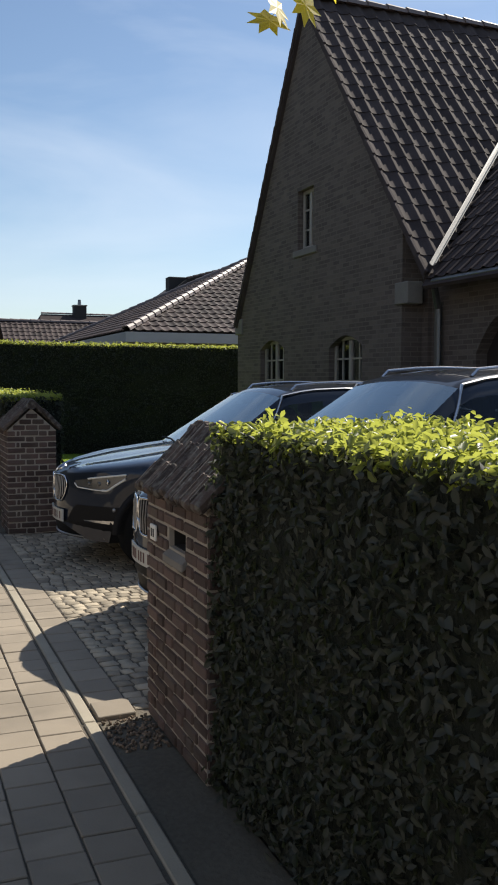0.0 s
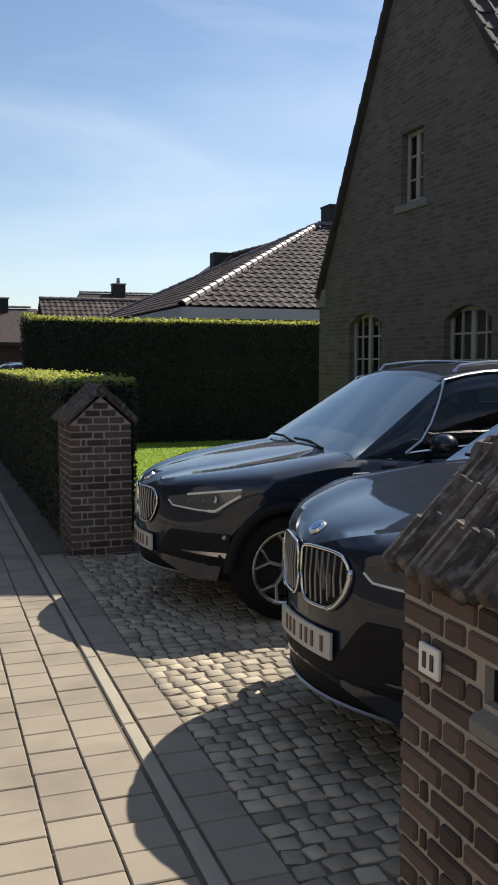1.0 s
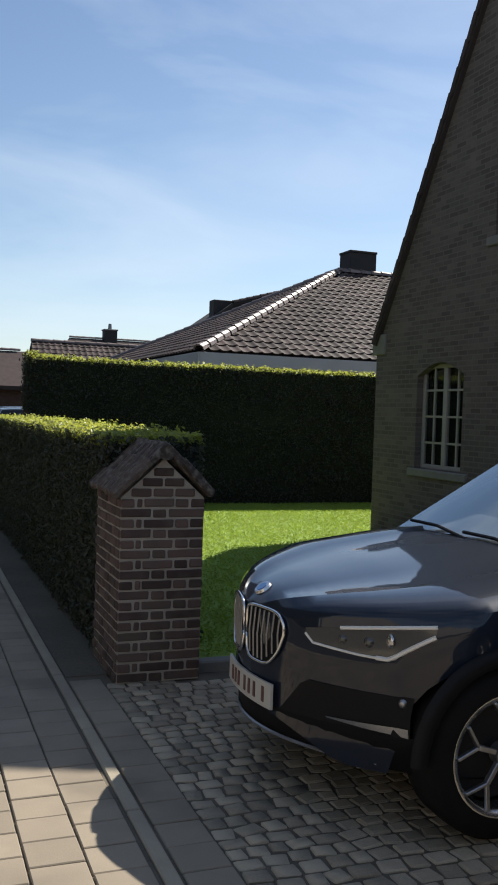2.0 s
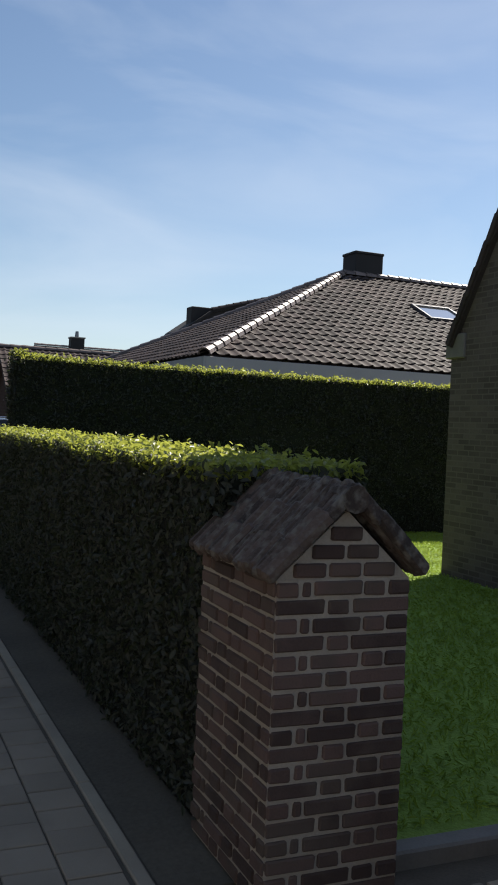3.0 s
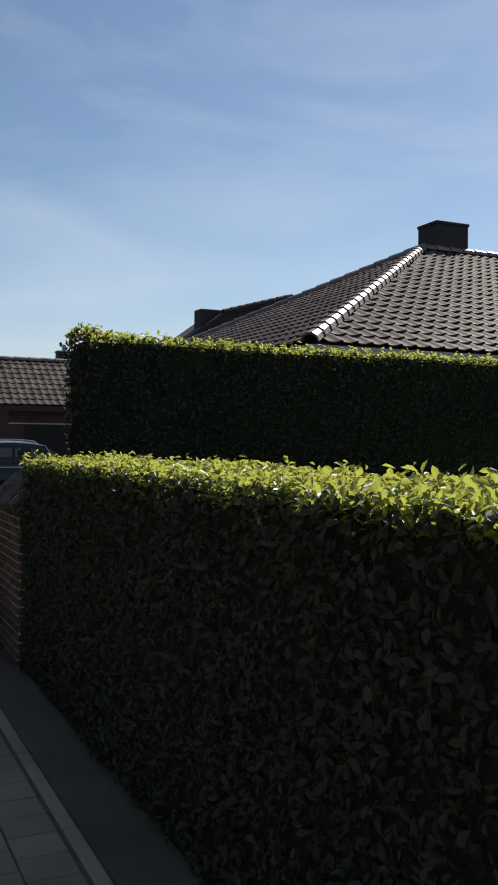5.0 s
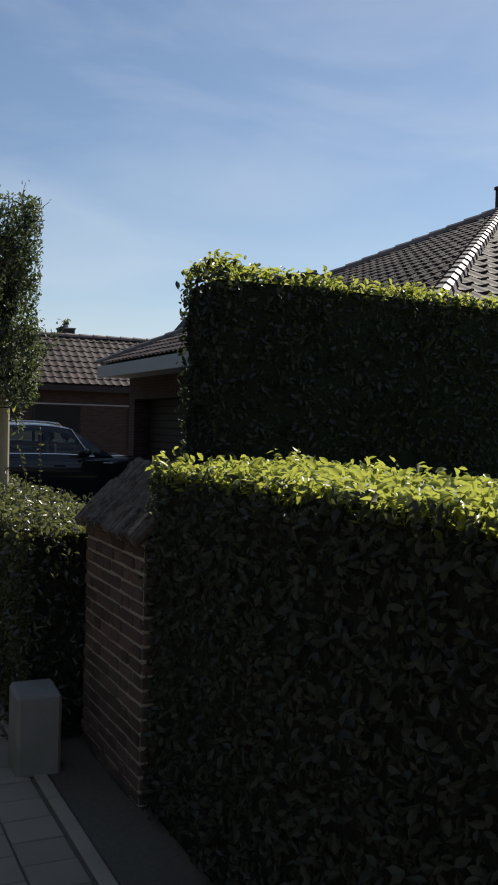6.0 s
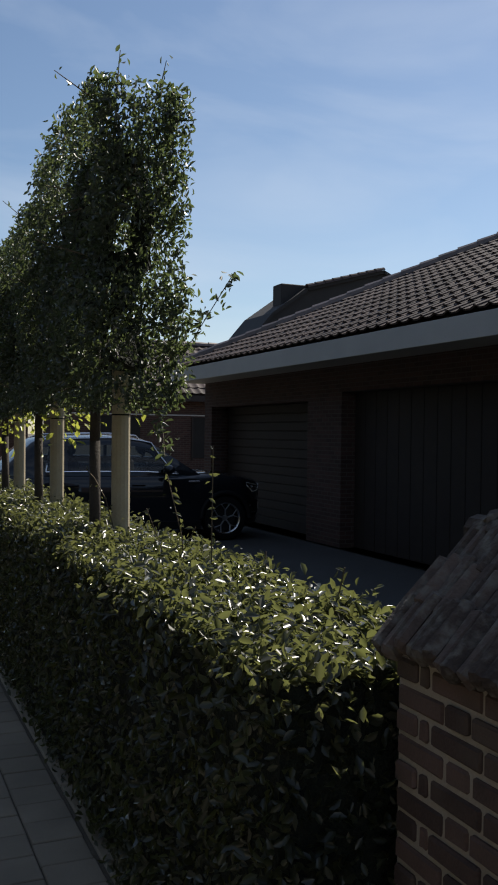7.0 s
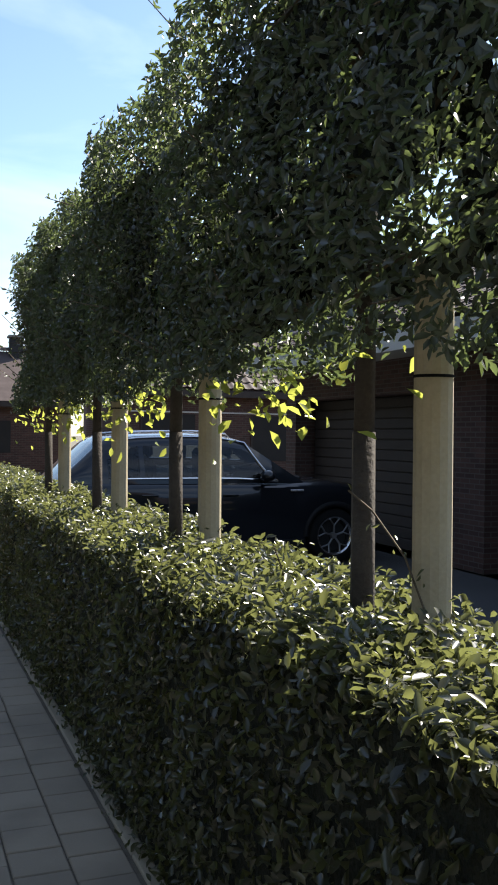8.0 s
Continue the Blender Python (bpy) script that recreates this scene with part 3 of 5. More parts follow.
for y0, y1, z0, z1 in ((11.42, 11.76, 2.52, 2.80), (5.66, 5.98, 2.64, 2.92)):
    house_part("kneeler_stone", boxm(GX - 0.03, GX + 0.2, y0, y1, z0, z1, bevel=0.012), M_STONE, label="pale stone kneeler block")
for w, c, r in ((W1, 4, 4), (W2, 4, 4), (W3, 2, 3)):
    win = window_unit(gable_house, w[0], w[1], w[2], w[3] + (0.15 if c == 4 else 0), GX + 0.06, c, r)
    win.matrix_basis = HI
pipe = path_tube([(5.2, 5.44, 0.05), (5.2, 5.44, 2.56), (5.08, 5.34, 2.81)], 0.045, 8)
house_part("downpipe", pipe, M_METAL, label="grey zinc downpipe")
gut = path_tube([(4.95, -4, 2.86), (4.95, 5.14, 2.86)], 0.06, 8)
house_part("gutter", gut, M_METAL)


def slab(bm, corners, thick):
    vs = [bm.verts.new(c) for c in corners]
    f = bm.faces.new(vs)
    f.normal_update()
    nrm = f.normal if f.normal.z > 0 else -f.normal
    lo = [bm.verts.new(Vector(c) - nrm * thick) for c in corners]
    k = len(corners)
    bm.faces.new(lo[::-1])
    for i in range(k):
        bm.faces.new((vs[i], vs[(i + 1) % k], lo[(i + 1) % k], lo[i]))


VX = GX - 0.06
MEET = 5.0 + (AY - 5.21) * 1.35
bm = bmesh.new()
slab(bm, [(VX, AY, AZ), (MEET, AY, AZ), (5.0, 5.21, 2.93), (VX, 5.21, 2.93)], 0.05)
house_part("roof", bm, M_ROOF, label="dark brown clay tile roof slope")
bm = bmesh.new()
slab(bm, [(VX, FAR_Y, FAR_Z), (13.2, FAR_Y, FAR_Z), (13.2, AY, AZ), (VX, AY, AZ)], 0.05)
house_part("roof", bm, M_ROOF, label="dark brown clay tile roof slope")
bm = bmesh.new()
slab(bm, [(4.85, 5.27, 2.81), (MEET, AY, AZ), (MEET, -4.2, AZ), (4.85, -4.2, 2.81)], 0.05)
house_part("roof", bm, M_ROOF, label="dark brown clay tile roof slope")
bm = bmesh.new()
slab(bm, [(MEET, AY, AZ), (13.2, AY, AZ), (13.2, -4.2, 2.81), (MEET, -4.2, AZ)], 0.05)
house_part("roof", bm, M_ROOF, label="dark brown clay tile roof slope")
bm.free()
up = Vector((0, AY - 5.21, AZ - 2.93))
SL = up.length
tiled_slope(gable_house, (VX + 0.02, 5.19, 2.95), (1, 0, 0), up, lambda a, b: b < SL - 0.05 and VX + a > 4.8 and (VX + a - 5.0) < (b / SL) * (MEET - 5.0) + 0.05, 23, 20, 0.232, 0.305, M_ROOF, 300, (5, 6), lift=0.013)
upw = Vector((MEET - 5.0, 0, AZ - 2.93))
SLW = upw.length
tiled_slope(gable_house, (4.9, 5.22, 2.89), (0, -1, 0), upw, lambda a, b: b < SLW - 0.1 and 5.22 - a < 5.21 + b / SLW * 3.63 and a < 4.0, 17, 23, 0.232, 0.305, M_ROOF, 60, (5, 4), lift=0.013)
# tiles of the wing that run back beside the valley
tiled_slope(gable_house, (4.9, 5.22 + 0.232 * 16, 2.89), (0, -1, 0), upw, lambda a, b: b < SLW - 0.1 and 0.232 * 16 - a < b / SLW * 3.63 - 0.1, 16, 23, 0.232, 0.305, M_ROOF, 40, (5, 6), lift=0.013)
bm = bmesh.new()
for s in (-1, 1):
    a0, a1 = Vector((4.98, 5.21, 2.95)), Vector((MEET, AY, AZ + 0.02))
    off = Vector((-0.042, 0.042, 0)) * s
    up_ = Vector((-0.05, -0.05, 0.10))
    slab(bm, [a0 + off * 0.6 + up_ * 1.3, a1 + off + up_ * 1.3, a1 + up_, a0 + up_], 0.012)
house_part("valley_flashing", bm, M_LEAD, label="pale lead valley between two roof slopes")
# verge: a stepped edge of tiles up the far side
fu = Vector((0, AY - FAR_Y, AZ - FAR_Z))
k = int(fu.length / 0.305)
me = finish(boxm(-0.05, 0.24, 0, 0.33, -0.03, 0.035, bevel=0.008), "verge_tile")
me.materials.append(M_ROOF)
d = fu.normalized()
for i in range(k):
    ob = new("verge_tile", me)
    ob.parent = gable_house
    u = Vector((1, 0, 0))
    ob.matrix_basis = HI @ Matrix.Translation(Vector((VX - 0.01, FAR_Y, FAR_Z)) + d * (i * 0.305)) @ Matrix((u, d, u.cross(d) * -1 if u.cross(d).z < 0 else u.cross(d))).transposed().to_4x4() @ pose(0.03, 0, 0.0, 3.5)
# the near verge: the ends of the tiles stand proud along the gable
nd = Vector((0, AY - 5.21, AZ - 2.93)).normalized()
nn = Vector((1, 0, 0)).cross(nd)
near_me = finish(boxm(-0.03, 0.022, 0, 0.325, -0.05, 0.03, bevel=0.008), "verge_tile")
near_me.materials.append(M_ROOF)
for i in range(int(SL / 0.305)):
    ob = new("verge_tile", near_me)
    ob.parent = gable_house
    ob.matrix_basis = HI @ Matrix.Translation(Vector((VX - 0.01, 5.19, 2.95)) + nd * (i * 0.305)) @ Matrix((Vector((1, 0, 0)), nd, nn)).transposed().to_4x4() @ pose(0, 0, 0.02, -4.0)
ridge_caps(gable_house, (VX, AY, AZ + 0.06), (MEET + 2, AY, AZ + 0.06), 0.11, M_RIDGE)


# The hip-roofed bungalow behind the hedge.
EX, EY0, EY1, EZ = 4.62, 18.98, 31.54, 2.94
RX, RY, RZ = 10.87, 25.26, 5.95
bungalow = thing("bungalow", "low brick bungalow with a hipped dark tile roof", "house", at=(11, 25.6, 0))
BI = bungalow.matrix_basis.inverted()


def bung_part(name, bm, mat, label="", smooth=False):
    bmesh.ops.transform(bm, matrix=BI, verts=bm.verts)
    return part(name, bm, mat, bungalow, label, smooth)


END = 24.0
bm = bmesh.new()
slab(bm, [(EX, EY0, EZ), (END, EY0, EZ), (END, RY, RZ), (RX, RY, RZ)], 0.08)
slab(bm, [(EX, EY1, EZ), (EX, EY0, EZ), (RX, RY, RZ)], 0.08)
slab(bm, [(END, EY1, EZ), (EX, EY1, EZ), (RX, RY, RZ), (END, RY, RZ)], 0.08)
bung_part("roof", bm, M_ROOF, "dark tiled hipped roof")
upS = Vector((0, RY - EY0, RZ - EZ))
LS = upS.length
run = RX - EX
tiled_slope(bungalow, (EX, EY0 - 0.03, EZ + 0.02), (1, 0, 0), upS, lambda a, b: b < LS and a > b / LS * run + 0.02 and not (7.10 < a < 8.30 and 3.55 < b < 4.62), 56, 21, 0.24, 0.335, M_ROOF_RED, 300, (9, 20))
upF = Vector((RX - EX, 0, RZ - EZ))
tiled_slope(bungalow, (EX - 0.03, EY1, EZ + 0.02), (0, -1, 0), upF, lambda a, b: b < LS and b / LS * run + 0.02 < a < (EY1 - EY0) - b / LS * run - 0.02, 53, 21, 0.24, 0.335, M_ROOF_RED, 200, (5, 24))
ridge_caps(bungalow, (EX - 0.02, EY0 - 0.02, EZ + 0.05), (RX, RY, RZ + 0.07), 0.12, M_RIDGE)
ridge_caps(bungalow, (EX - 0.02, EY1 + 0.02, EZ + 0.05), (RX, RY, RZ + 0.07), 0.12, M_RIDGE)
ridge_caps(bungalow, (RX, RY, RZ + 0.07), (END, RY, RZ + 0.07), 0.12, M_RIDGE)
bung_part("fascia", boxm(EX - 0.04, EX, EY0 - 0.04, EY1 + 0.04, EZ - 0.27, EZ - 0.005, bevel=0.005), M_FASCIA, "white painted fascia board")
bung_part("fascia", boxm(EX, END, EY0 - 0.04, EY0, EZ - 0.27, EZ - 0.005, bevel=0.005), M_FASCIA, "white painted fascia board")
bung_part("soffit", boxm(EX, END, EY0, EY1, EZ - 0.25, EZ - 0.2), M_FASCIA)
bm = bmesh.new()
wall_with_holes(bm, 5.3, 0.3, [(19.9, 0), (31.4, 0), (31.4, EZ - 0.25), (19.9, EZ - 0.25)], [(26.7, 31.0, 0.0, 2.2, 0.0), (20.5, 25.6, 0.0, 2.3, 0.0)])
bung_part("front_wall", bm, M_BUNGALOW, "dark red brick wall in shade")
bung_part("side_wall", boxm(5.6, END, 19.9, 20.15, 0, EZ - 0.25), M_BUNGALOW)
bung_part("side_wall", boxm(5.6, END, 31.15, 31.4, 0, EZ - 0.25), M_BUNGALOW)
gd = bung_part("garage_door", boxm(5.68, 5.72, 26.7, 31.0, 0.0, 2.2), M_DARKWOOD, "dark sectional garage door set back in the wall")
for i in range(14):
    bm = boxm(5.655, 5.68, 26.72, 30.98, i * 0.157 + 0.005, i * 0.157 + 0.15, bevel=0.006)
    bmesh.ops.transform(bm, matrix=BI, verts=bm.verts)
    part("panel", bm, M_DARKWOOD, gd)
porch = bung_part("front_door", boxm(5.56, 5.60, 20.5, 25.6, 0.0, 2.3), M_DARKWOOD, "dark wooden door and panels set back in the wall")
for i in range(17):
    bm = boxm(5.535, 5.56, 20.51 + i * 0.3, 20.51 + i * 0.3 + 0.288, 0.01, 2.29, bevel=0.006)
    bmesh.ops.transform(bm, matrix=BI, verts=bm.verts)
    part("board", bm, M_DARKWOOD, porch)
ch = bung_part("chimney", boxm(11.25, 12.13, 25.22, 25.95, 5.5, 6.62, bevel=0.01), M_SLATE, "dark brick chimney stack")
part("chimney_cap", boxm(11.23 - 11, 12.15 - 11, 25.20 - 25.6, 25.97 - 25.6, 6.62, 6.69, bevel=0.01), M_SLATE, ch)
su = upS.normalized()
sm = Matrix((Vector((1, 0, 0)), su, Vector((1, 0, 0)).cross(su))).transposed().to_4x4()
bm = bmesh.new()
for a in ((0, 1.16, 0, 0.07), (0, 1.16, 0.97, 1.04), (0, 0.06, 0.07, 0.97), (1.10, 1.16, 0.07, 0.97)):
    box(bm, *a, 0, 0.09, bevel=0.006)
bmesh.ops.transform(bm, matrix=Matrix.Translation(Vector((EX + 7.12, EY0, EZ + 0.03)) + su * 3.56) @ sm, verts=bm.verts)
sk = bung_part("roof_window", bm, M_METAL, "grey framed roof window")
bm = boxm(0.06, 1.10, 0.07, 0.97, 0.045, 0.055)
bmesh.ops.transform(bm, matrix=BI @ Matrix.Translation(Vector((EX + 7.12, EY0, EZ + 0.03)) + su * 3.56) @ sm, verts=bm.verts)
part("pane", bm, M_CHROME, sk, "roof window pane that mirrors the bright sky")


def far_house(label, x0, x1, y0, y1, eave, ridge, mat, hip=0.0, chimney=None, tiles=True, band=False, inset=0.4):
    """A plain house further off: walls, openings, pitched roof with the ridge along x."""
    h = thing("house", label, "house", "far houses", at=((x0 + x1) / 2, (y0 + y1) / 2, 0))
    inv = h.matrix_basis.inverted()

    def put(name, bm, m, lab="", parent=None):
        bmesh.ops.transform(bm, matrix=inv, verts=bm.verts)
        return part(name, bm, m, parent or h, lab)
    ym = (y0 + y1) / 2
    i = inset
    put("wall", boxm(x0 + i, x1 - i, y0 + i, y1 - i, 0, eave), M_BUNGALOW)
    if not hip:
        bm = bmesh.new()
        prism(bm, [(y0 + i, eave), (y1 - i, eave), (ym, ridge - i * 0.6)], "x", x0 + i, x1 - i)
        put("gable", bm, M_BUNGALOW)
    bm = bmesh.new()
    slab(bm, [(x0, y0, eave), (x1, y0, eave), (x1 - hip, ym, ridge), (x0 + hip, ym, ridge)], 0.1)
    slab(bm, [(x1, y1, eave), (x0, y1, eave), (x0 + hip, ym, ridge), (x1 - hip, ym, ridge)], 0.1)
    if hip:
        slab(bm, [(x0, y1, eave), (x0, y0, eave), (x0 + hip, ym, ridge)], 0.1)
        slab(bm, [(x1, y0, eave), (x1, y1, eave), (x1 - hip, ym, ridge)], 0.1)
    put("roof", bm, mat)
    if tiles:
        u = Vector((0, ym - y0, ridge - eave))
        L = u.length
        tiled_slope(h, (x0, y0 - 0.03, eave + 0.02), (1, 0, 0), u, lambda a, b: b < L and hip * b / L < a < (x1 - x0) - hip * b / L, int((x1 - x0) / 0.27), int(L / 0.36) + 1, 0.27, 0.36, mat, 0)
    ridge_caps(h, (x0 + hip, ym, ridge + 0.05), (x1 - hip, ym, ridge + 0.05), 0.13, M_RIDGE, 0.5)
    put("fascia", boxm(x0, x1, y0 - 0.04, y0, eave - 0.2, eave - 0.02), M_DARKWOOD)
    if band:
        put("lintel", boxm(x0 + i, x1 - i, y0 + i - 0.03, y0 + i, eave - 0.64, eave - 0.60), M_FASCIA, "pale concrete band over the openings")
    k = max(1, int((x1 - x0) / 3.4))
    for j in range(k):
        a = x0 + 1.0 + j * 3.2
        # flat dark sheet in place of glass and an unlit room
        wn_ = put("window", boxm(a, a + 1.5, y0 + i - 0.02, y0 + i + 0.02, 0.9, eave - 0.68), M_DARK)
        put("frame", boxm(a - 0.05, a, y0 + i - 0.04, y0 + i + 0.02, 0.85, eave - 0.66), M_DARKWOOD, "", wn_)
    if chimney:
        cx, cy, w, d, top, pot = chimney
        c = put("chimney", boxm(cx, cx + w, cy, cy + d, ridge - 1.6, top, bevel=0.02), M_SLATE)
        put("chimney_cap", boxm(cx - 0.06, cx + w + 0.06, cy - 0.06, cy + d + 0.06, top, top + 0.1, bevel=0.02), M_CONCRETE, "", c)
        if pot:
            bm = bmesh.new()
            tube(bm, (cx + w / 2, cy + d / 2, top + 0.1), (cx + w / 2, cy + d / 2, top + 0.55), 0.16, 0.12, 10)
            put("chimney_pot", bm, M_METAL, "", c)
    return h


far_house("low brick house with a brown tiled roof and white band", 4.1, 16.0, 40.2, 45.5, 2.85, 4.60, M_ROOF_RED, 0.0, None, True, True)
far_house("far brick house with a dark roof and chimney with a pot", 9.6, 18.5, 68, 74, 5.2, 7.05, M_ROOF, 0.9, (13.1, 70.5, 1.0, 0.9, 7.75, True), False)
far_house("far dark house with a small chimney", 0.2, 5.1, 49, 56, 2.7, 4.7, M_ROOF, 0.0, (2.95, 52, 0.5, 0.5, 5.2, False), False)

# the dark house behind the bungalow: a rising verge, a broad chimney and a low wing
back = thing("house", "dark tiled house with a broad chimney behind the bungalow", "house", "far houses", at=(17, 49, 0))
KI = back.matrix_basis.inverted()


def back_part(name, bm, mat):
    bmesh.ops.transform(bm, matrix=KI, verts=bm.verts)
    return part(name, bm, mat, back)


bm = bmesh.new()
prism(bm, [(12.3, 0), (27, 0), (27, 4.55), (12.3, 4.55)], "y", 46.2, 48.6)
back_part("wall", bm, M_BUNGALOW)
bm = bmesh.new()
prism(bm, [(12.3, 4.56), (27, 4.56), (18.4, 8.36), (14.9, 7.38), (13.42, 6.32)], "y", 46.15, 48.6)
back_part("slate_gable", bm, M_SLATE)
bm = bmesh.new()
slab(bm, [(12.1, 46, 4.85), (13.4, 46, 6.4), (13.4, 48.8, 6.4), (12.1, 48.8, 4.85)], 0.12)
slab(bm, [(13.4, 46, 6.4), (14.9, 46, 7.48), (14.9, 48.8, 7.48), (13.4, 48.8, 6.4)], 0.12)
slab(bm, [(14.9, 46, 7.48), (18.4, 46, 8.45), (18.4, 48.8, 8.45), (14.9, 48.8, 7.48)], 0.12)
slab(bm, [(18.4, 46, 8.45), (27.2, 46, 4.6), (27.2, 48.8, 4.6), (18.4, 48.8, 8.45)], 0.12)
back_part("roof", bm, M_SLATE)
c = back_part("chimney", boxm(13.95, 15.3, 46.4, 47.2, 6.0, 7.64, bevel=0.03), M_SLATE)
ridge_caps(back, (14.9, 46.05, 7.5), (18.4, 46.05, 8.47), 0.14, M_ROOF, 0.4)


# ---- brick piers ----
def pier(label, y0, y1, slot=False):
    """A brick pier 0.5 m wide under a small saddle roof of weathered coping tiles; its bricks are pieces."""
    p = thing("gate_pier", label, "pier", "brick piers", at=(0.265, (y0 + y1) / 2, 0))
    inv = p.matrix_basis.inverted()
    X0, X1, C, H = 0.0, 0.53, 0.0623, 18 * 0.0623
    e = 0.006
    if slot:
        sy0, sy1, sz0, sz1 = -0.59, -0.34, 0.905, 0.992
        blocks = [(X0 + e, X0 + 0.12, *a) for a in ((y0 + e, sy0, 0, H), (sy1, y1 - e, 0, H), (sy0, sy1, 0, sz0), (sy0, sy1, sz1, H))]
        blocks.append((X0 + 0.12, X1 - e, y0 + e, y1 - e, 0, H))
    else:
        blocks = [(X0 + e, X1 - e, y0 + e, y1 - e, 0, H)]
    for a in blocks:
        part("mortar_core", _moved(boxm(*a), inv), M_MORTAR, p, "pale sandy mortar")
    bm = bmesh.new()
    prism(bm, [(X0 + e, H), (X1 - e, H), (0.265, H + 0.235)], "y", y0 + 0.01, y1 - 0.01)
    part("gable_core", _moved(bm, inv), M_MORTAR, p)
    kinds = {}

    def brick(w):
        key = round(w, 3)
        if key not in kinds:
            q = random.Random(int(key * 1000))
            bm = boxm(-w / 2, w / 2, -0.014, 0.014, -0.0245, 0.0245, bevel=0.006)
            for v in bm.verts:
                v.co += Vector((q.uniform(-1, 1), q.uniform(-1, 1), q.uniform(-1, 1))) * 0.0016
            kinds[key] = finish(bm, "brick")
            kinds[key].materials.append(M_BRICK)
        return kinds[key]

    R = random.Random(int(y0 * 10) + 77)

    def course(length, odd):
        out, a, i = [], 0.0, 0
        pattern = ([0.095, 0.045, 0.198, 0.095, 0.198, 0.095, 0.198] if odd else [0.198, 0.095, 0.198, 0.095, 0.198, 0.095])
        while a < length - 0.03:
            w = pattern[i % len(pattern)]
            w = min(w, length - a)
            if length - a - w < 0.045:
                w = length - a
            out.append((a + w / 2, round(w - 0.014, 3)))
            a += w
            i += 1
        return out
    for k in range(18):
        z = C * (k + 0.5)
        for face in ("street", "near", "far"):
            length = (y1 - y0) if face == "street" else (X1 - X0)
            for mid, w in course(length, k % 2):
                if face == "street":
                    if slot and k in (14, 15):
                        near_end, far_end = y1 - mid - w / 2, y1 - mid + w / 2
                        if far_end > sy0 and near_end < sy1:
                            # bricks cut back to the sides of the slot
                            near_end, far_end = (near_end, sy0 - 0.004) if near_end < sy0 else (sy1 + 0.004, far_end)
                            if far_end - near_end < 0.02:
                                continue
                            mid, w = y1 - (near_end + far_end) / 2, round(far_end - near_end, 3)
                    m = pose(X0 + 0.010, y1 - mid, z, 0, 0, 90)
                elif face == "near":
                    m = pose(X0 + mid, y0 + 0.010, z)
                else:
                    m = pose(X0 + mid, y1 - 0.010, z)
                ob = new("brick", brick(w))
                ob.parent = p
                ob.matrix_basis = inv @ m @ pose(R.uniform(-0.002, 0.002), R.uniform(-0.004, 0.003), R.uniform(-0.002, 0.002), 0, R.uniform(-0.6, 0.6), R.uniform(-0.8, 0.8))
    for face in (y0 + 0.012, y1 - 0.012):
        for k in range(3):
            half = 0.255 * (1 - (k + 0.75) / 3.75)
            n = max(1, int(half * 2 / 0.13))
            for j in range(n):
                w = half * 2 / n
                ob = new("brick", brick(round(w - 0.012, 2)))
                ob.parent = p
                ob.matrix_basis = inv @ pose(0.265 - half + w * (j + 0.5), face, H + C * (k + 0.5))
    # coping tiles, brick-like, laid side by side up each slope
    a = math.degrees(math.atan2(0.305, 0.335))
    tiles = []
    for q in range(3):
        rr = random.Random(200 + q)
        bm = boxm(0, 0.168, -0.0205, 0.0205, -0.03, 0.020, bevel=0.012)
        for v in bm.verts:
            v.co += Vector((rr.uniform(-1, 1), rr.uniform(-1, 1), rr.uniform(-1, 1))) * 0.0045
        me = finish(bm, "coping_tile")
        me.materials.append(M_COPING)
        tiles.append(me)
    n = int((y1 - y0 + 0.10) / 0.0425)
    for side in (-1, 1):
        for j in range(n):
            yy = y0 - 0.05 + 0.0425 * (j + 0.5)
            off = R.uniform(-0.03, 0.01)
            for r in range(3):
                ob = new("coping_tile", tiles[R.randrange(3)])
                ob.parent = p
                turn = pose(-0.05, yy, H + 0.022, 0, -a, 0) if side < 0 else Matrix.Translation((0.53, 0, 0)) @ pose(0.05, yy, H + 0.022, 0, a - 180, 0) @ pose(0, 0, 0, 180)
                ob.matrix_basis = inv @ turn @ pose(r * 0.142 + (off if r else R.uniform(-0.012, 0.012)), R.uniform(-0.003, 0.003), R.uniform(-0.008, 0.006), 0, -2.0, R.uniform(-2, 2))
    bm = bmesh.new()
    for j in range(int((y1 - y0 + 0.1) / 0.2)):
        tube(bm, (0.265, y0 - 0.05 + j * 0.2, H + 0.278), (0.265, y0 - 0.055 + (j + 1) * 0.2, H + 0.282), 0.05, 0.045, 10)
    bmesh.ops.transform(bm, matrix=inv, verts=bm.verts)
    part("ridge", bm, M_COPING, p)
    if slot:
        # dark lining on back, floor and sides paints the shade in the slot
        bm = boxm(0.1, 0.118, -0.588, -0.342, 0.911, 0.990)
        box(bm, 0.03, 0.118, -0.588, -0.342, 0.9055, 0.9105)
        box(bm, 0.03, 0.1, -0.589, -0.585, 0.911, 0.990)
        box(bm, 0.03, 0.1, -0.345, -0.341, 0.911, 0.990)
        part("letter_slot", _moved(bm, inv), M_DARK, p, "letter slot opening, lined dark to stand for its shade")
        bm = boxm(-0.022, 0.025, -0.61, -0.32, 0.862, 0.904, bevel=0.006)
        for v in bm.verts:
            if v.co.x < 0:
                v.co.z -= 0.03
        part("slot_sill", _moved(bm, inv), M_STONE, p, "pale sloping stone sill below the letter slot")
        pl = part("number_plaque", _moved(boxm(-0.018, -0.006, -0.185, -0.095, 0.90, 0.975, bevel=0.003), inv), M_ENAMEL, p, "small white enamel plaque")
        for q in range(2):
            part("bar", _moved(boxm(-0.021, -0.018, -0.166 + q * 0.034, -0.152 + q * 0.034, 0.918, 0.957), inv), M_INK, pl)
    return p


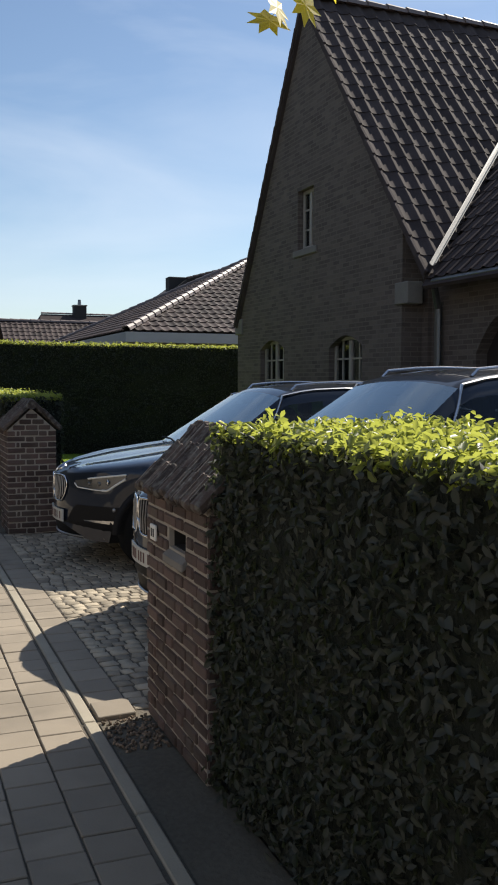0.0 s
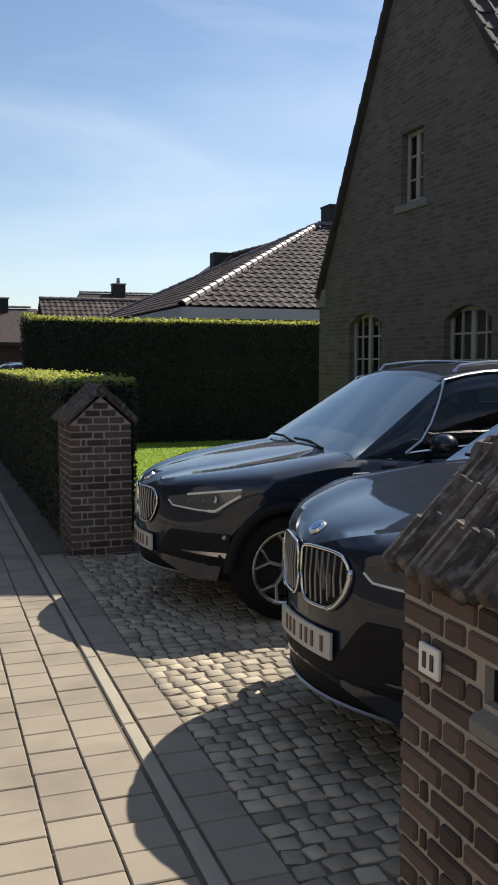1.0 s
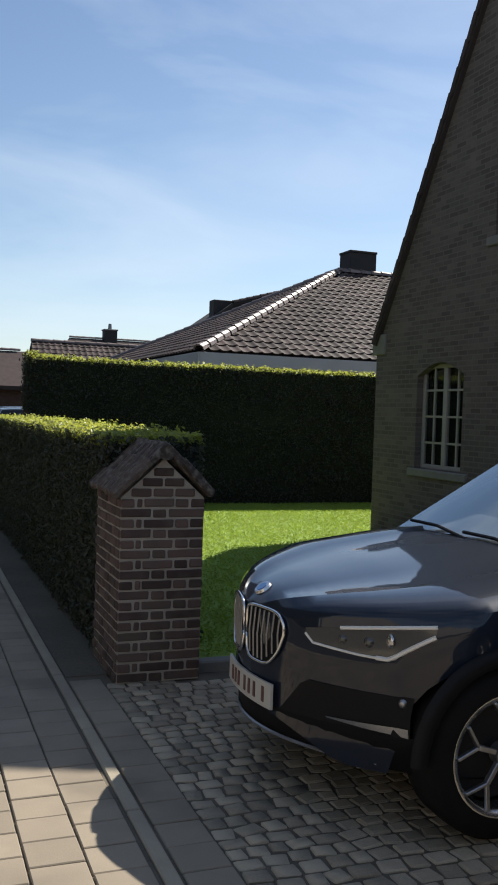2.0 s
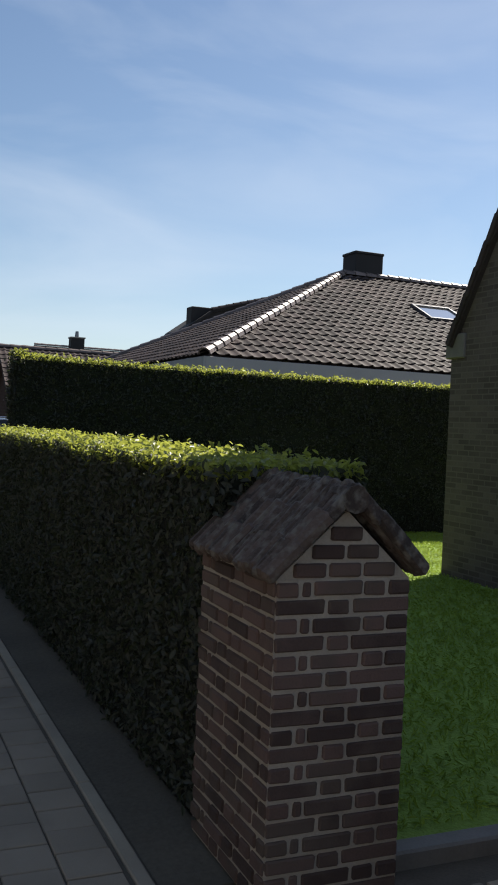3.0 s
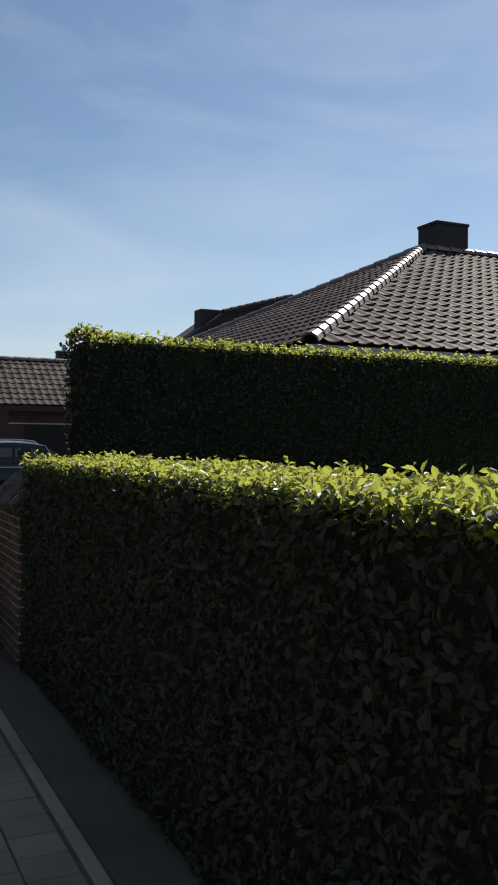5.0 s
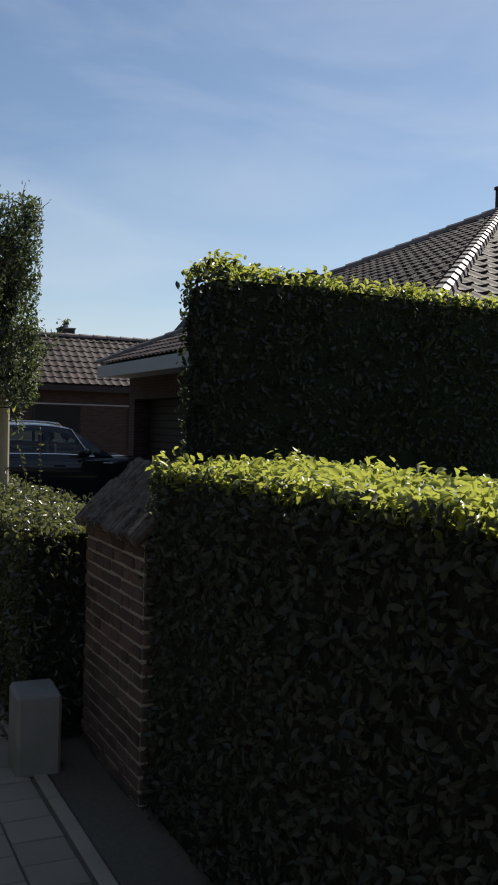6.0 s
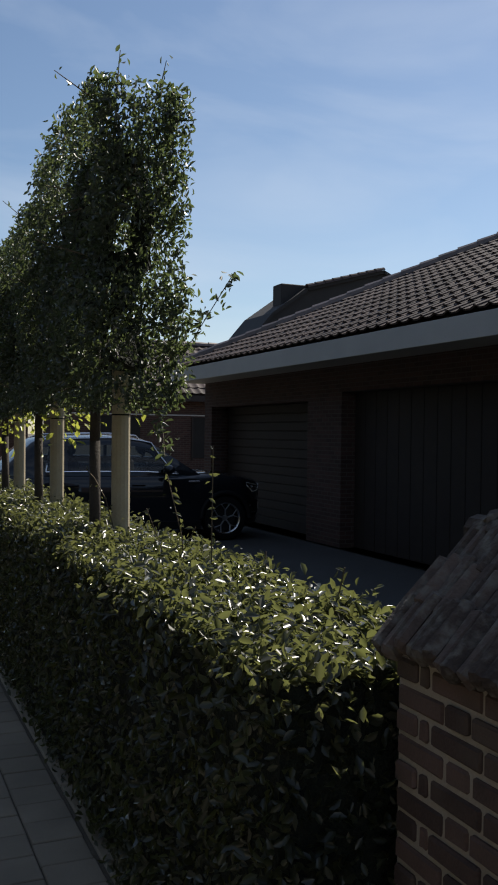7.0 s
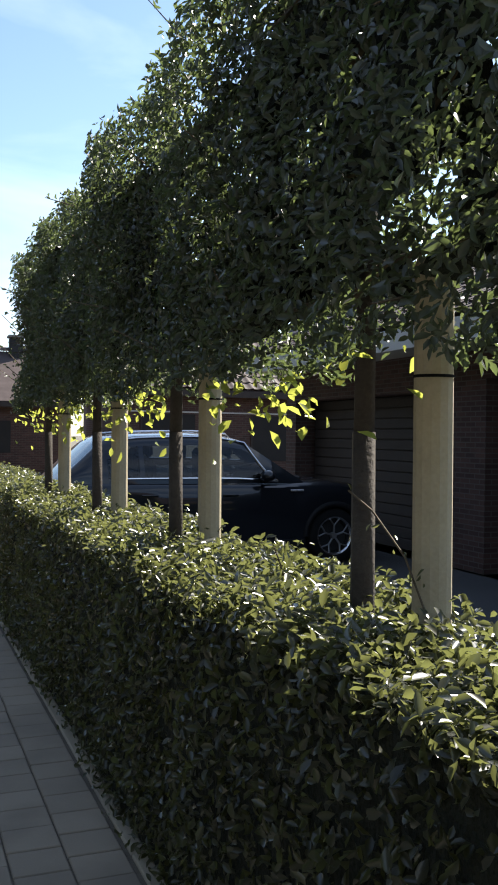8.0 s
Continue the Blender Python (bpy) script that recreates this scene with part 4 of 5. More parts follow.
def _moved(bm, m):
    bmesh.ops.transform(bm, matrix=m, verts=bm.verts)
    return bm


pier("brick gate pier with mossy coping, letter slot and plaque", -0.88, 0.02, True)
pier("brick gate pier with mossy tiled coping at the hedge end", 5.71, 6.41)
pier("weathered brick pier with tiled coping between two hedges", 14.75, 15.65)

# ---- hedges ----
hedge("clipped hornbeam hedge with sunlit yellow-green top", 0.02, 0.95, -7.5, -0.86, 1.475, M_HEDGE, 0.043, 2600, "street hedges", 2.4, 0.025, 140, young=M_LEAF_SUNLIT)
hedge("long clipped hornbeam street hedge with sunlit top", 0.02, 0.72, 6.36, 14.76, 1.472, M_HEDGE, 0.043, 2500, "street hedges", 2.4, 0.025, 190, young=M_LEAF_SUNLIT)
hedge("tall dark clipped boundary hedge behind the lawn", 0.62, 9.5, 15.5, 15.98, 2.45, M_HEDGE_DARK, 0.046, 1500, "", 2.0, 0.03, 300, 0.03, young=M_LEAF_SUNLIT)
hedge("low glossy privet hedge under the pleached trees", -0.30, 0.34, 15.71, 33.0, 1.09, M_PRIVET, 0.042, 2600, "", 2.4, 0.05, 190)

# loose soil and rubble in the gap of the edging beside the first pier
R = random.Random(31)
rv, rf = [], []
for i in range(260):
    bm = bmesh.new()
    bmesh.ops.create_icosphere(bm, subdivisions=1, radius=1)
    s = R.uniform(0.004, 0.014)
    m = pose(R.uniform(-0.25, -0.01), R.uniform(-0.42, 0.0), R.uniform(-0.004, 0.004), R.uniform(0, 360), R.uniform(0, 360), 0) @ Matrix.Diagonal((s, s * R.uniform(0.5, 1), s * 0.6, 1))
    o = len(rv)
    rv += [m @ v.co for v in bm.verts]
    rf += [tuple(v.index + o for v in f.verts) for f in bm.faces]
    bm.free()
solid("rubble", mesh_from(rv, rf), M_RUBBLE, "loose stone rubble and soil at the foot of the pier", "rubble", "stuff")

# ---- pleached trees ----
def pleached_tree(label, y, seed, y0, y1, top):
    """Stake, slim trunk, flat crown of small leaves on a lattice of twigs."""
    q = np.random.default_rng(seed)
    t = thing("pleached_tree", label, "tree", "row of pleached trees", at=(0.0, y, 0))
    bm = bmesh.new()
    pts = [(0.03, 0.2, 0), (0.035, 0.21, 0.8), (0.02, 0.19, 1.6), (0.02, 0.18, 2.4), (0.0, 0.16, top - 0.6)]
    for i, (a, b) in enumerate(zip(pts[:-1], pts[1:])):
        tube(bm, a, b, 0.042 - 0.006 * i, 0.038 - 0.006 * i, 8)
    part("trunk", bm, M_BARK, t, "dark slim trunk", True)
    bm = bmesh.new()
    for z in (1.95, 2.3, 2.6, 2.85):
        for s in (-1, 1):
            a = Vector((-0.04, 0.18, z))
            for k in range(3):
                b = a + Vector((q.uniform(-0.08, 0.08), s * 0.3, q.uniform(0.0, 0.1)))
                tube(bm, a, b, 0.014 - 0.003 * k, 0.011 - 0.003 * k, 5)
                a = b
    tagged(part("lattice", bm, M_TWIG, t, "thin branches trained along a lattice"), kind="stuff")
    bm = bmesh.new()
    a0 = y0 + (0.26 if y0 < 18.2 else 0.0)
    # dark box inside the crown, coloured as the shade behind the leaves
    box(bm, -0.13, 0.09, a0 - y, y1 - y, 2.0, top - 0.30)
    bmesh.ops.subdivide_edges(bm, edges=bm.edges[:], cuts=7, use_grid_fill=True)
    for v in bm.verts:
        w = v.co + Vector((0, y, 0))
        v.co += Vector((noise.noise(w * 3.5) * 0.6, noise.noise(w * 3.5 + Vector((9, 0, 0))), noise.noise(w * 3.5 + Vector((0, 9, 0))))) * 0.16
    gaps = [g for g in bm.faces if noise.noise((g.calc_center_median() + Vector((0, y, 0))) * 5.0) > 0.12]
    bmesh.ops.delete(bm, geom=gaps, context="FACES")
    part("inner_mass", bm, M_CORE, t, "dark lumpy core coloured as the shade between leaves")
    n = 26000 if y0 < 18.2 else 21000
    z = q.uniform(1.74, top + 0.05, n)
    yy = q.uniform(y0, y1, n) - y
    edge = np.array([noise.noise(Vector((0.0, float(a + y) * 1.6, float(b) * 1.6))) for a, b in zip(yy, z)])
    depth = 0.20 + 0.08 * edge
    side = np.where(q.random(n) < 0.62, -1, 1)
    x = -0.02 + side * depth * np.abs(q.normal(0.9, 0.18, n)).clip(0, 1.25)
    if y0 < 18.2:
        k = 6000
        yy[:k] = y0 - y + np.abs(q.normal(0, 0.10, k))
        x[:k] = -0.02 + q.uniform(-0.24, 0.24, k)
    low = 1.80 + 0.22 * np.array([noise.noise(Vector((3.0, float(a + y) * 2.3, 0.0))) for a in yy])
    high = top - 0.08 + 0.22 * np.array([noise.noise(Vector((7.0, float(a + y) * 1.9, 0.0))) for a in yy])
    end = (yy + y - y0) - 0.24 * np.array([noise.noise(Vector((5.0, 2.0, float(b) * 2.6))) for b in z]) - 0.02 - 0.12 * (2.2 - z).clip(-1, 0.4)
    keep = (z > low) & (z < high) & ((end > 0) | (y0 > 18.2))
    pts = np.stack([x, yy, z], 1)[keep]
    nor = np.stack([side, 0 * yy, 0.3 + 0 * yy], 1)[keep].astype(float)
    # loose twigs with paired leaves sticking out of the clipped faces
    extra, enor = [], []
    twigs = bmesh.new()
    for k in range(40):
        sy = q.uniform(y0, y1) - y
        sz = q.uniform(1.85, top - 0.1)
        up_ = q.random() < 0.4
        a = np.array([-0.02 + q.choice([-1, 1]) * 0.18, sy, sz]) if not up_ else np.array([-0.02 + q.uniform(-0.18, 0.18), sy, top - 0.15])
        d = np.array([np.sign(a[0] + 0.02) * q.uniform(0.2, 0.8), q.uniform(-0.6, 0.6), q.uniform(-0.2, 0.6)]) if not up_ else np.array([q.uniform(-0.3, 0.3), q.uniform(-0.3, 0.3), 1.0])
        d /= np.linalg.norm(d)
        ln = q.uniform(0.08, 0.16) if up_ else q.uniform(0.12, 0.28)
        tube(twigs, a, a + d * ln, 0.004, 0.002, 4)
        for j in range(9):
            extra.append(a + d * ln * (j / 8) + q.normal(0, 0.018, 3))
            enor.append(d * 0.2 + q.normal(0, 1, 3))
    tagged(part("loose_growth", twigs, M_TWIG, t), kind="stuff")
    pts, nor = np.concatenate([pts, extra]), np.concatenate([nor, enor])
    part("crown", leaf_cloud(pts, nor, 0.038, 0.8, "crown", 0.45, 0.4), M_OAK, t, "dense dark small leaves")
    n = 66
    py = q.uniform(y0 + 0.2, y1, n) - y
    py[:48] = q.normal(0.92, 0.10, 48)
    pz = 1.84 - np.abs(q.normal(0, 0.10, n))
    pz[:48] -= q.uniform(0, 0.14, 48)
    px = q.uniform(-0.15, 0.2, n)
    part("hanging_leaves", leaf_cloud(np.stack([px, py, pz], 1), np.tile((0.5, 0.3, 0.6), (n, 1)), 0.06, 0.7, "hanging_leaves", 0.55, 1.0), M_LEAF_SUNLIT, t, "yellow-green hanging leaves")
    st = part("stake", _round_post(0.105, 0.0, 2.05), M_POST, t, "pale round wooden stake")
    st.location = (0.12, 0.0, 0)
    tie = bmesh.new()
    for z in (1.745,):
        bmesh.ops.create_cone(tie, cap_ends=False, segments=16, radius1=0.0545, radius2=0.0545, depth=0.008, matrix=Matrix.Translation((0.12, 0, z)))
    part("tie", tie, M_RUBBER, t, "thin dark wire round the stake")
    return t


def _round_post(d, z0, z1):
    bm = bmesh.new()
    r = d / 2
    rings = []
    for z, s in ((z0, 1.0), (z0 + (z1 - z0) * 0.5, 0.99), (z1 - 0.015, 0.97), (z1, 0.86)):
        rings.append([bm.verts.new((math.cos(2 * math.pi * i / 14) * r * s + 0.004 * math.sin(z * 2), math.sin(2 * math.pi * i / 14) * r * s, z)) for i in range(14)])
    for a, b in zip(rings[:-1], rings[1:]):
        for i in range(14):
            bm.faces.new((a[i], a[(i + 1) % 14], b[(i + 1) % 14], b[i]))
    bm.faces.new(rings[-1])
    return bm


for i, (y, y0, y1) in enumerate(((18.67, 17.78, 19.5), (20.45, 19.4, 21.3), (22.16, 21.2, 23.1), (24.07, 23.0, 24.35))):
    pleached_tree("pleached evergreen tree tied to a pale wooden stake" if i else "pleached evergreen tree with a loose end, tied to a stake", y, 11 + i, y0, y1, 3.12 if i else 3.38)

# saplings that shoot up out of the low hedge
R = random.Random(9)
for i, (x, y, h) in enumerate(((0.1, 17.19, 0.55), (0.1, 17.42, 0.42), (0.1, 17.70, 0.26), (0.02, 17.52, 0.20), (0.12, 16.7, 0.18), (0.0, 19.2, 0.2), (0.16, 16.3, 0.18))):
    s = thing("hedge_shoot", "thin upright shoot with small leaves growing out of the hedge", "shoot", "hedge shoots", at=(x, y, 1.0))
    lean = (R.uniform(-0.12, 0.12), R.uniform(-0.12, 0.12))
    part("stem", path_tube([(0, 0, -0.3), (lean[0] * 0.4, lean[1] * 0.4, h * 0.5), (*lean, h + 0.05)], 0.0026, 5), M_TWIG, s)
    k = 16
    u = np.linspace(0.05, 1, k)
    p = np.stack([lean[0] * u + rng.normal(0, 0.015, k), lean[1] * u + rng.normal(0, 0.015, k), u * h + 0.04], 1)
    part("leaves", leaf_cloud(p, rng.normal(0, 1, (k, 3)), 0.038, 0.4, "leaves", 0.4), M_PRIVET, s)

# the long twig that leaves the crown of the first tree
s = thing("side_twig", "long leafy side twig of the first pleached tree", "twig", at=(0.0, 17.8, 1.8))
for pts in (((0.10, 0.25, 0.15), (0.22, 0.0, 0.28), (0.35, -0.2, 0.58)), ((0.05, 0.2, 0.05), (0.08, 0.0, -0.08), (0.03, -0.2, -0.25))):
    part("stem", path_tube(pts, 0.0022, 5), M_TWIG, s)
    k = 64
    u = rng.uniform(0.2, 1, k)
    a, b, c = (np.array(q) for q in pts)
    p = (1 - u)[:, None] ** 2 * a + (2 * u * (1 - u))[:, None] * b + (u ** 2)[:, None] * c + rng.normal(0, 0.025, (k, 3))
    part("leaves", leaf_cloud(p, rng.normal(0, 1, (k, 3)), 0.046, 0.4, "leaves", 0.42), M_OAK, s)

# a bare arching shoot beside the first trunk
s = thing("hedge_shoot", "bare arching shoot that leans out of the hedge by the trunk", "shoot", "hedge shoots", at=(0.02, 18.55, 1.0))
part("stem", path_tube([(0.06, 0.0, -0.2), (0.05, 0.03, 0.1), (0.02, 0.12, 0.28), (-0.02, 0.22, 0.39), (-0.05, 0.30, 0.44)], 0.0032, 5), M_TWIG, s)
u = rng.uniform(0.3, 1, 12)
p = np.stack([0.06 - 0.11 * u, 0.3 * u ** 1.3, 0.05 + 0.39 * u ** 0.8], 1) + rng.normal(0, 0.012, (12, 3))
part("leaves", leaf_cloud(p, rng.normal(0, 1, (12, 3)), 0.026, 0.4, "leaves", 0.4), M_PRIVET, s)

# bollard
bm = bmesh.new()
vs = box(bm, -0.41, -0.2, 15.27, 15.48, -0.02, 0.39, bevel=0.016)
for v in bm.verts:
    if v.co.z > 0.3 and v.co.y < 15.37:
        v.co.z -= 0.02
solid("bollard", bm, M_CONCRETE, "squat grey concrete bollard on the pavement by the hedge", "bollard")

# a young maple behind the near hedge, whose yellow leaves hang in from above
tree = thing("maple_tree", "young maple with a few yellow leaves on an overhanging branch", "tree", at=(1.35, -3.7, 0))
bm = bmesh.new()
tube(bm, (0, 0, 0), (0.05, 0.03, 1.6), 0.07, 0.055, 10)
tube(bm, (0.05, 0.03, 1.6), (0.0, 0.0, 3.4), 0.055, 0.03, 10)
part("trunk", bm, M_BARK, tree, "", True)
part("branch", path_tube([(0.03, 0.02, 2.5), (-0.7, 0.75, 2.95), (-1.35, 1.55, 2.93), (-1.56, 1.74, 2.78)], 0.011, 6), M_TWIG, tree)
part("branch", path_tube([(0.03, 0.02, 2.7), (0.5, -0.5, 3.3), (0.8, -0.9, 3.5)], 0.014, 6), M_TWIG, tree)


def maple_leaf(size, name):
    """A five-lobed leaf, slightly cupped, with a stalk."""
    tips = [(0, 1.0), (0.16, 0.62), (0.50, 0.78), (0.34, 0.42), (0.72, 0.28), (0.36, 0.14), (0.34, -0.16), (0.06, 0.0)]
    ring = tips + [(-x, y) for x, y in tips[::-1]]
    v = [(0, 0.3, 0)] + [(x, y, 0.10 * (x * x + (y - 0.3) ** 2)) for x, y in ring]
    f = [(0, i, i + 1 if i < len(ring) else 1) for i in range(1, len(ring) + 1)]
    o = len(v)
    v += [(-0.012, 0.02, 0), (0.012, 0.02, 0), (0.01, -0.6, 0.05), (-0.01, -0.6, 0.05)]
    f.append((o, o + 1, o + 2, o + 3))
    return mesh_from([(a * size, b * size, c * size) for a, b, c in v], f, name)


lm = maple_leaf(0.095, "leaf")
lm.materials.append(M_YELLOW)
for x, y, z, rx, ry, rz in ((-1.50, 1.70, 2.70, 200, 10, 20), (-1.57, 1.76, 2.66, 170, 25, -30), (-1.60, 1.70, 2.68, 185, -30, 50), (-1.48, 1.64, 2.74, 165, 15, 80), (-1.25, 1.4, 2.88, 160, 20, 10), (0.8, -0.9, 3.45, 170, 10, 0), (0.5, -0.5, 3.25, 190, 0, 60)):
    ob = new("leaf", lm)
    ob.parent = tree
    ob.matrix_basis = pose(x + 0.05, y, z, rx + 60, ry, rz)


# ---- cars ----
from mathutils.bvhtree import BVHTree


def curve_at(table, s):
    xs = [a for a, _ in table]
    ys = [b for _, b in table]
    return float(np.interp(s, xs, ys))


def smooth_table(table, n=420):
    xs = np.linspace(table[0][0], table[-1][0], n)
    ys = np.interp(xs, [a for a, _ in table], [b for _, b in table])
    k = np.ones(7) / 7
    pad = np.concatenate([np.full(3, ys[0]), ys, np.full(3, ys[-1])])
    return list(zip(xs, np.convolve(pad, k, "valid")))


def wheel(parent, at, side, r, rim, width=0.225, spokes=5):
    """Tyre, rim ring, paired spokes, hub; side is -1 or 1 for the face's way along y."""
    w = thing_part("wheel", parent, at)
    bm = bmesh.new()
    prof = [(rim + 0.005, -width / 2), (r - 0.03, -width / 2 - 0.006), (r - 0.004, -width / 2 + 0.03), (r, 0), (r - 0.004, width / 2 - 0.03), (r - 0.03, width / 2 + 0.006), (rim + 0.005, width / 2)]
    n = 40
    rings = [[bm.verts.new((math.cos(2 * math.pi * i / n) * a, b, math.sin(2 * math.pi * i / n) * a)) for a, b in prof] for i in range(n)]
    for i in range(n):
        for j in range(len(prof) - 1):
            bm.faces.new((rings[i][j], rings[(i + 1) % n][j], rings[(i + 1) % n][j + 1], rings[i][j + 1]))
    part("tyre", bm, M_RUBBER, w, "black tyre", True)
    bm = bmesh.new()
    prof = [(rim + 0.008, width / 2 + 0.004), (rim - 0.012, width / 2 + 0.001), (rim - 0.022, width / 2 - 0.03), (rim - 0.03, -0.05)]
    rings = [[bm.verts.new((math.cos(2 * math.pi * i / n) * a, side * b, math.sin(2 * math.pi * i / n) * a)) for a, b in prof] for i in range(n)]
    for i in range(n):
        for j in range(len(prof) - 1):
            bm.faces.new((rings[i][j], rings[(i + 1) % n][j], rings[(i + 1) % n][j + 1], rings[i][j + 1]))
    part("rim", bm, M_SATIN, w, "", True)
    for k in range(spokes):
        a = 2 * math.pi * k / spokes + 0.3
        bm = bmesh.new()
        fork = Vector((math.cos(a) * rim * 0.55, side * (width / 2 - 0.012), math.sin(a) * rim * 0.55))
        arms = [(Vector((math.cos(a) * 0.04, side * (width / 2 - 0.02), math.sin(a) * 0.04)), fork, 0.011)]
        arms += [(fork, Vector((math.cos(a + d) * (rim - 0.012), side * (width / 2 - 0.002), math.sin(a + d) * (rim - 0.012))), 0.007) for d in (-0.30, 0.30)]
        for p0, p1, h in arms:
            m = Matrix.Translation((p0 + p1) / 2) @ (p1 - p0).to_track_quat("X", "Y").to_matrix().to_4x4()
            box(bm, -(p1 - p0).length / 2, (p1 - p0).length / 2, -h, h, -0.011, 0.011, bevel=0.003, m=m)
        part("spoke", bm, M_ALLOY, w)
    bm = bmesh.new()
    tube(bm, (0, side * (width / 2 - 0.05), 0), (0, side * (width / 2 - 0.008), 0), 0.045, 0.036, 16)
    part("hub", bm, M_ALLOY, w)
    bm = bmesh.new()
    tube(bm, (0, side * 0.0, 0), (0, side * 0.02, 0), rim - 0.035, rim - 0.035, 24)
    part("brake_disc", bm, M_DARK, w)
    return w


def thing_part(name, parent, at):
    """A part that itself has pieces: its own small hub mesh is the carrier."""
    bm = bmesh.new()
    tube(bm, (0, -0.06, 0), (0, 0.06, 0), 0.04, 0.04, 8)
    ob = part(name, bm, M_DARK, parent)
    ob.location = at
    return ob


def suv(label, place, heading, L, W, H, belt, hood, paint, wheel_r, rim, front_axle, wheelbase):
    """A sports utility car, nose at the origin, pointing along -x; heading turns it about its nose."""
    car = thing("car", label, "car", "parked cars", at=(0, 0, 0))
    hw = W / 2
    top = smooth_table([(0, hood - 0.19), (0.03, hood - 0.15), (0.10, hood - 0.115), (0.25, hood - 0.075), (0.6, hood - 0.015), (1.0, hood + 0.04), (1.3, belt + 0.015), (1.6, belt), (L - 0.5, belt + 0.02), (L - 0.22, belt - 0.02), (L - 0.04, belt - 0.12), (L, belt - 0.25)])
    wide = [(s, hw * min(1.0, math.sqrt((s + 0.002) / 0.56) * (1 - 0.10 * max(0.0, s - 0.3)))) for s in np.linspace(0, 0.62, 60)]
    wide += smooth_table([(0.64, hw), (L - 0.8, hw), (L - 0.3, hw * 0.95), (L - 0.05, hw * 0.84), (L, hw * 0.78)])
    def nose_x(y, z=0.6):
        """How far the nose has curved back at a distance y from the middle."""
        along = np.linspace(0, 0.6, 240)
        return float(np.interp(abs(y), [curve_at(wide, s) for s in along], along))
    axles = (front_axle, front_axle + wheelbase)
    R = wheel_r + 0.045

    def under(s):
        z = 0.24 if 0.35 < s < L - 0.5 else 0.24 + (0.14 * max(0.0, 1 - s / 0.2) if s < 0.35 else 0.1)
        for a in axles:
            if abs(s - a) < R:
                z = max(z, wheel_r + math.sqrt(R * R - (s - a) ** 2))
        return z
    stations = sorted({round(s, 3) for s in ([0, 0.006, 0.015, 0.03, 0.05, 0.075, 0.105, 0.14, 0.18, 0.225, 0.28] + list(np.arange(0.34, L - 0.25, 0.055)) + [L - 0.2, L - 0.12, L - 0.05, L])})
    rows = []
    for s in stations:
        zt, w, zb = curve_at(top, s), curve_at(wide, s), under(s)
        zs = min(zt - 0.05, belt - 0.06) if s < 1.5 else belt - 0.07
        z1 = max(0.44, zb + 0.32 * (zs - zb))
        z2 = max(0.64, zb + 0.64 * (zs - zb))
        pts = [(w * 0.86, zb), (w * 0.985, zb + 0.004), (w * 0.985, max(zb + 0.008, min(z1, zs - 0.06))), (w * 1.0, max(zb + 0.012, min(z2, zs - 0.03))), (w * 0.985, zs), (w * 0.945, zs + (zt - zs) * 0.55), (w * 0.84, zt - 0.008), (w * 0.66, zt + 0.012), (w * 0.60, zt + 0.002), (w * 0.3, zt + 0.016), (0, zt + 0.020)]
        rows.append(pts)
    v, f = [], []
    k = len(rows[0])
    full_k = 2 * k - 1
    for s, pts in zip(stations, rows):
        v += [(s, -a, b) for a, b in pts] + [(s, a, b) for a, b in pts[-2::-1]]
    for i in range(len(stations) - 1):
        for j in range(full_k - 1):
            f.append((i * full_k + j, i * full_k + j + 1, (i + 1) * full_k + j + 1, (i + 1) * full_k + j))
    f.append(tuple(range(full_k)))
    f.append(tuple(range((len(stations) - 1) * full_k, len(stations) * full_k))[::-1])
    me = mesh_from(v, f, "body", True)
    me.set_sharp_from_angle(angle=radians(40))
    body = part("body", me, paint, car, "glossy painted body")
    shell = BVHTree.FromPolygons([Vector(q) for q in v], f)

    def skin(y, z, out=0.006):
        """The point of the nose's skin at y and z, seen from the front."""
        hit = shell.ray_cast(Vector((-1.0, y, z)), Vector((1, 0, 0)))
        x = hit[0].x if hit[0] is not None and hit[0].x < 1.0 else nose_x(abs(y))
        return (x - out, y, z)

    # cabin: one grid, sorted into roof, pillars and panes
    c0, c1 = 1.18, L - 0.12
    roof = smooth_table([(c0, belt - 0.02), (c0 + 0.86, H - 0.055), (c0 + 1.15, H - 0.015), (c0 + 1.5, H), (L - 1.2, H - 0.02), (L - 0.75, H - 0.07), (c1, belt - 0.04)], 200)
    S = np.linspace(c0, c1, 60)
    V = np.array([0.0, 0.06, 0.16, 0.28, 0.40, 0.50, 0.56, 0.66, 0.80, 1.0])
    grid = np.zeros((len(S), len(V), 3))
    for i, s in enumerate(S):
        zr = curve_at(roof, s)
        wb = curve_at(wide, s) * 0.93
        wr = hw * (0.70 if s < L - 0.8 else 0.66)
        wr = wb + (wr - wb) * min(1, max(0, (zr - belt) / (H - belt)))
        for j, q in enumerate(V):
            if q <= 0.5:
                t = q / 0.5
                y = wb + (wr - wb) * t
                z = belt - 0.02 + (zr - 0.035 - belt + 0.02) * t
                y += 0.03 * math.sin(math.pi * t) * min(1, max(0, (zr - belt) / 0.3))
            else:
                t = (q - 0.5) / 0.5
                y = wr * (1 - t)
                z = zr - 0.035 + 0.045 * math.sin(math.pi / 2 * min(1, t * 1.3))
            grid[i, j] = (s, y, max(z, belt - 0.03))
    sets = {n: [] for n in ("cabin", "windscreen", "front_window", "rear_window", "quarter_window", "tailgate_glass")}
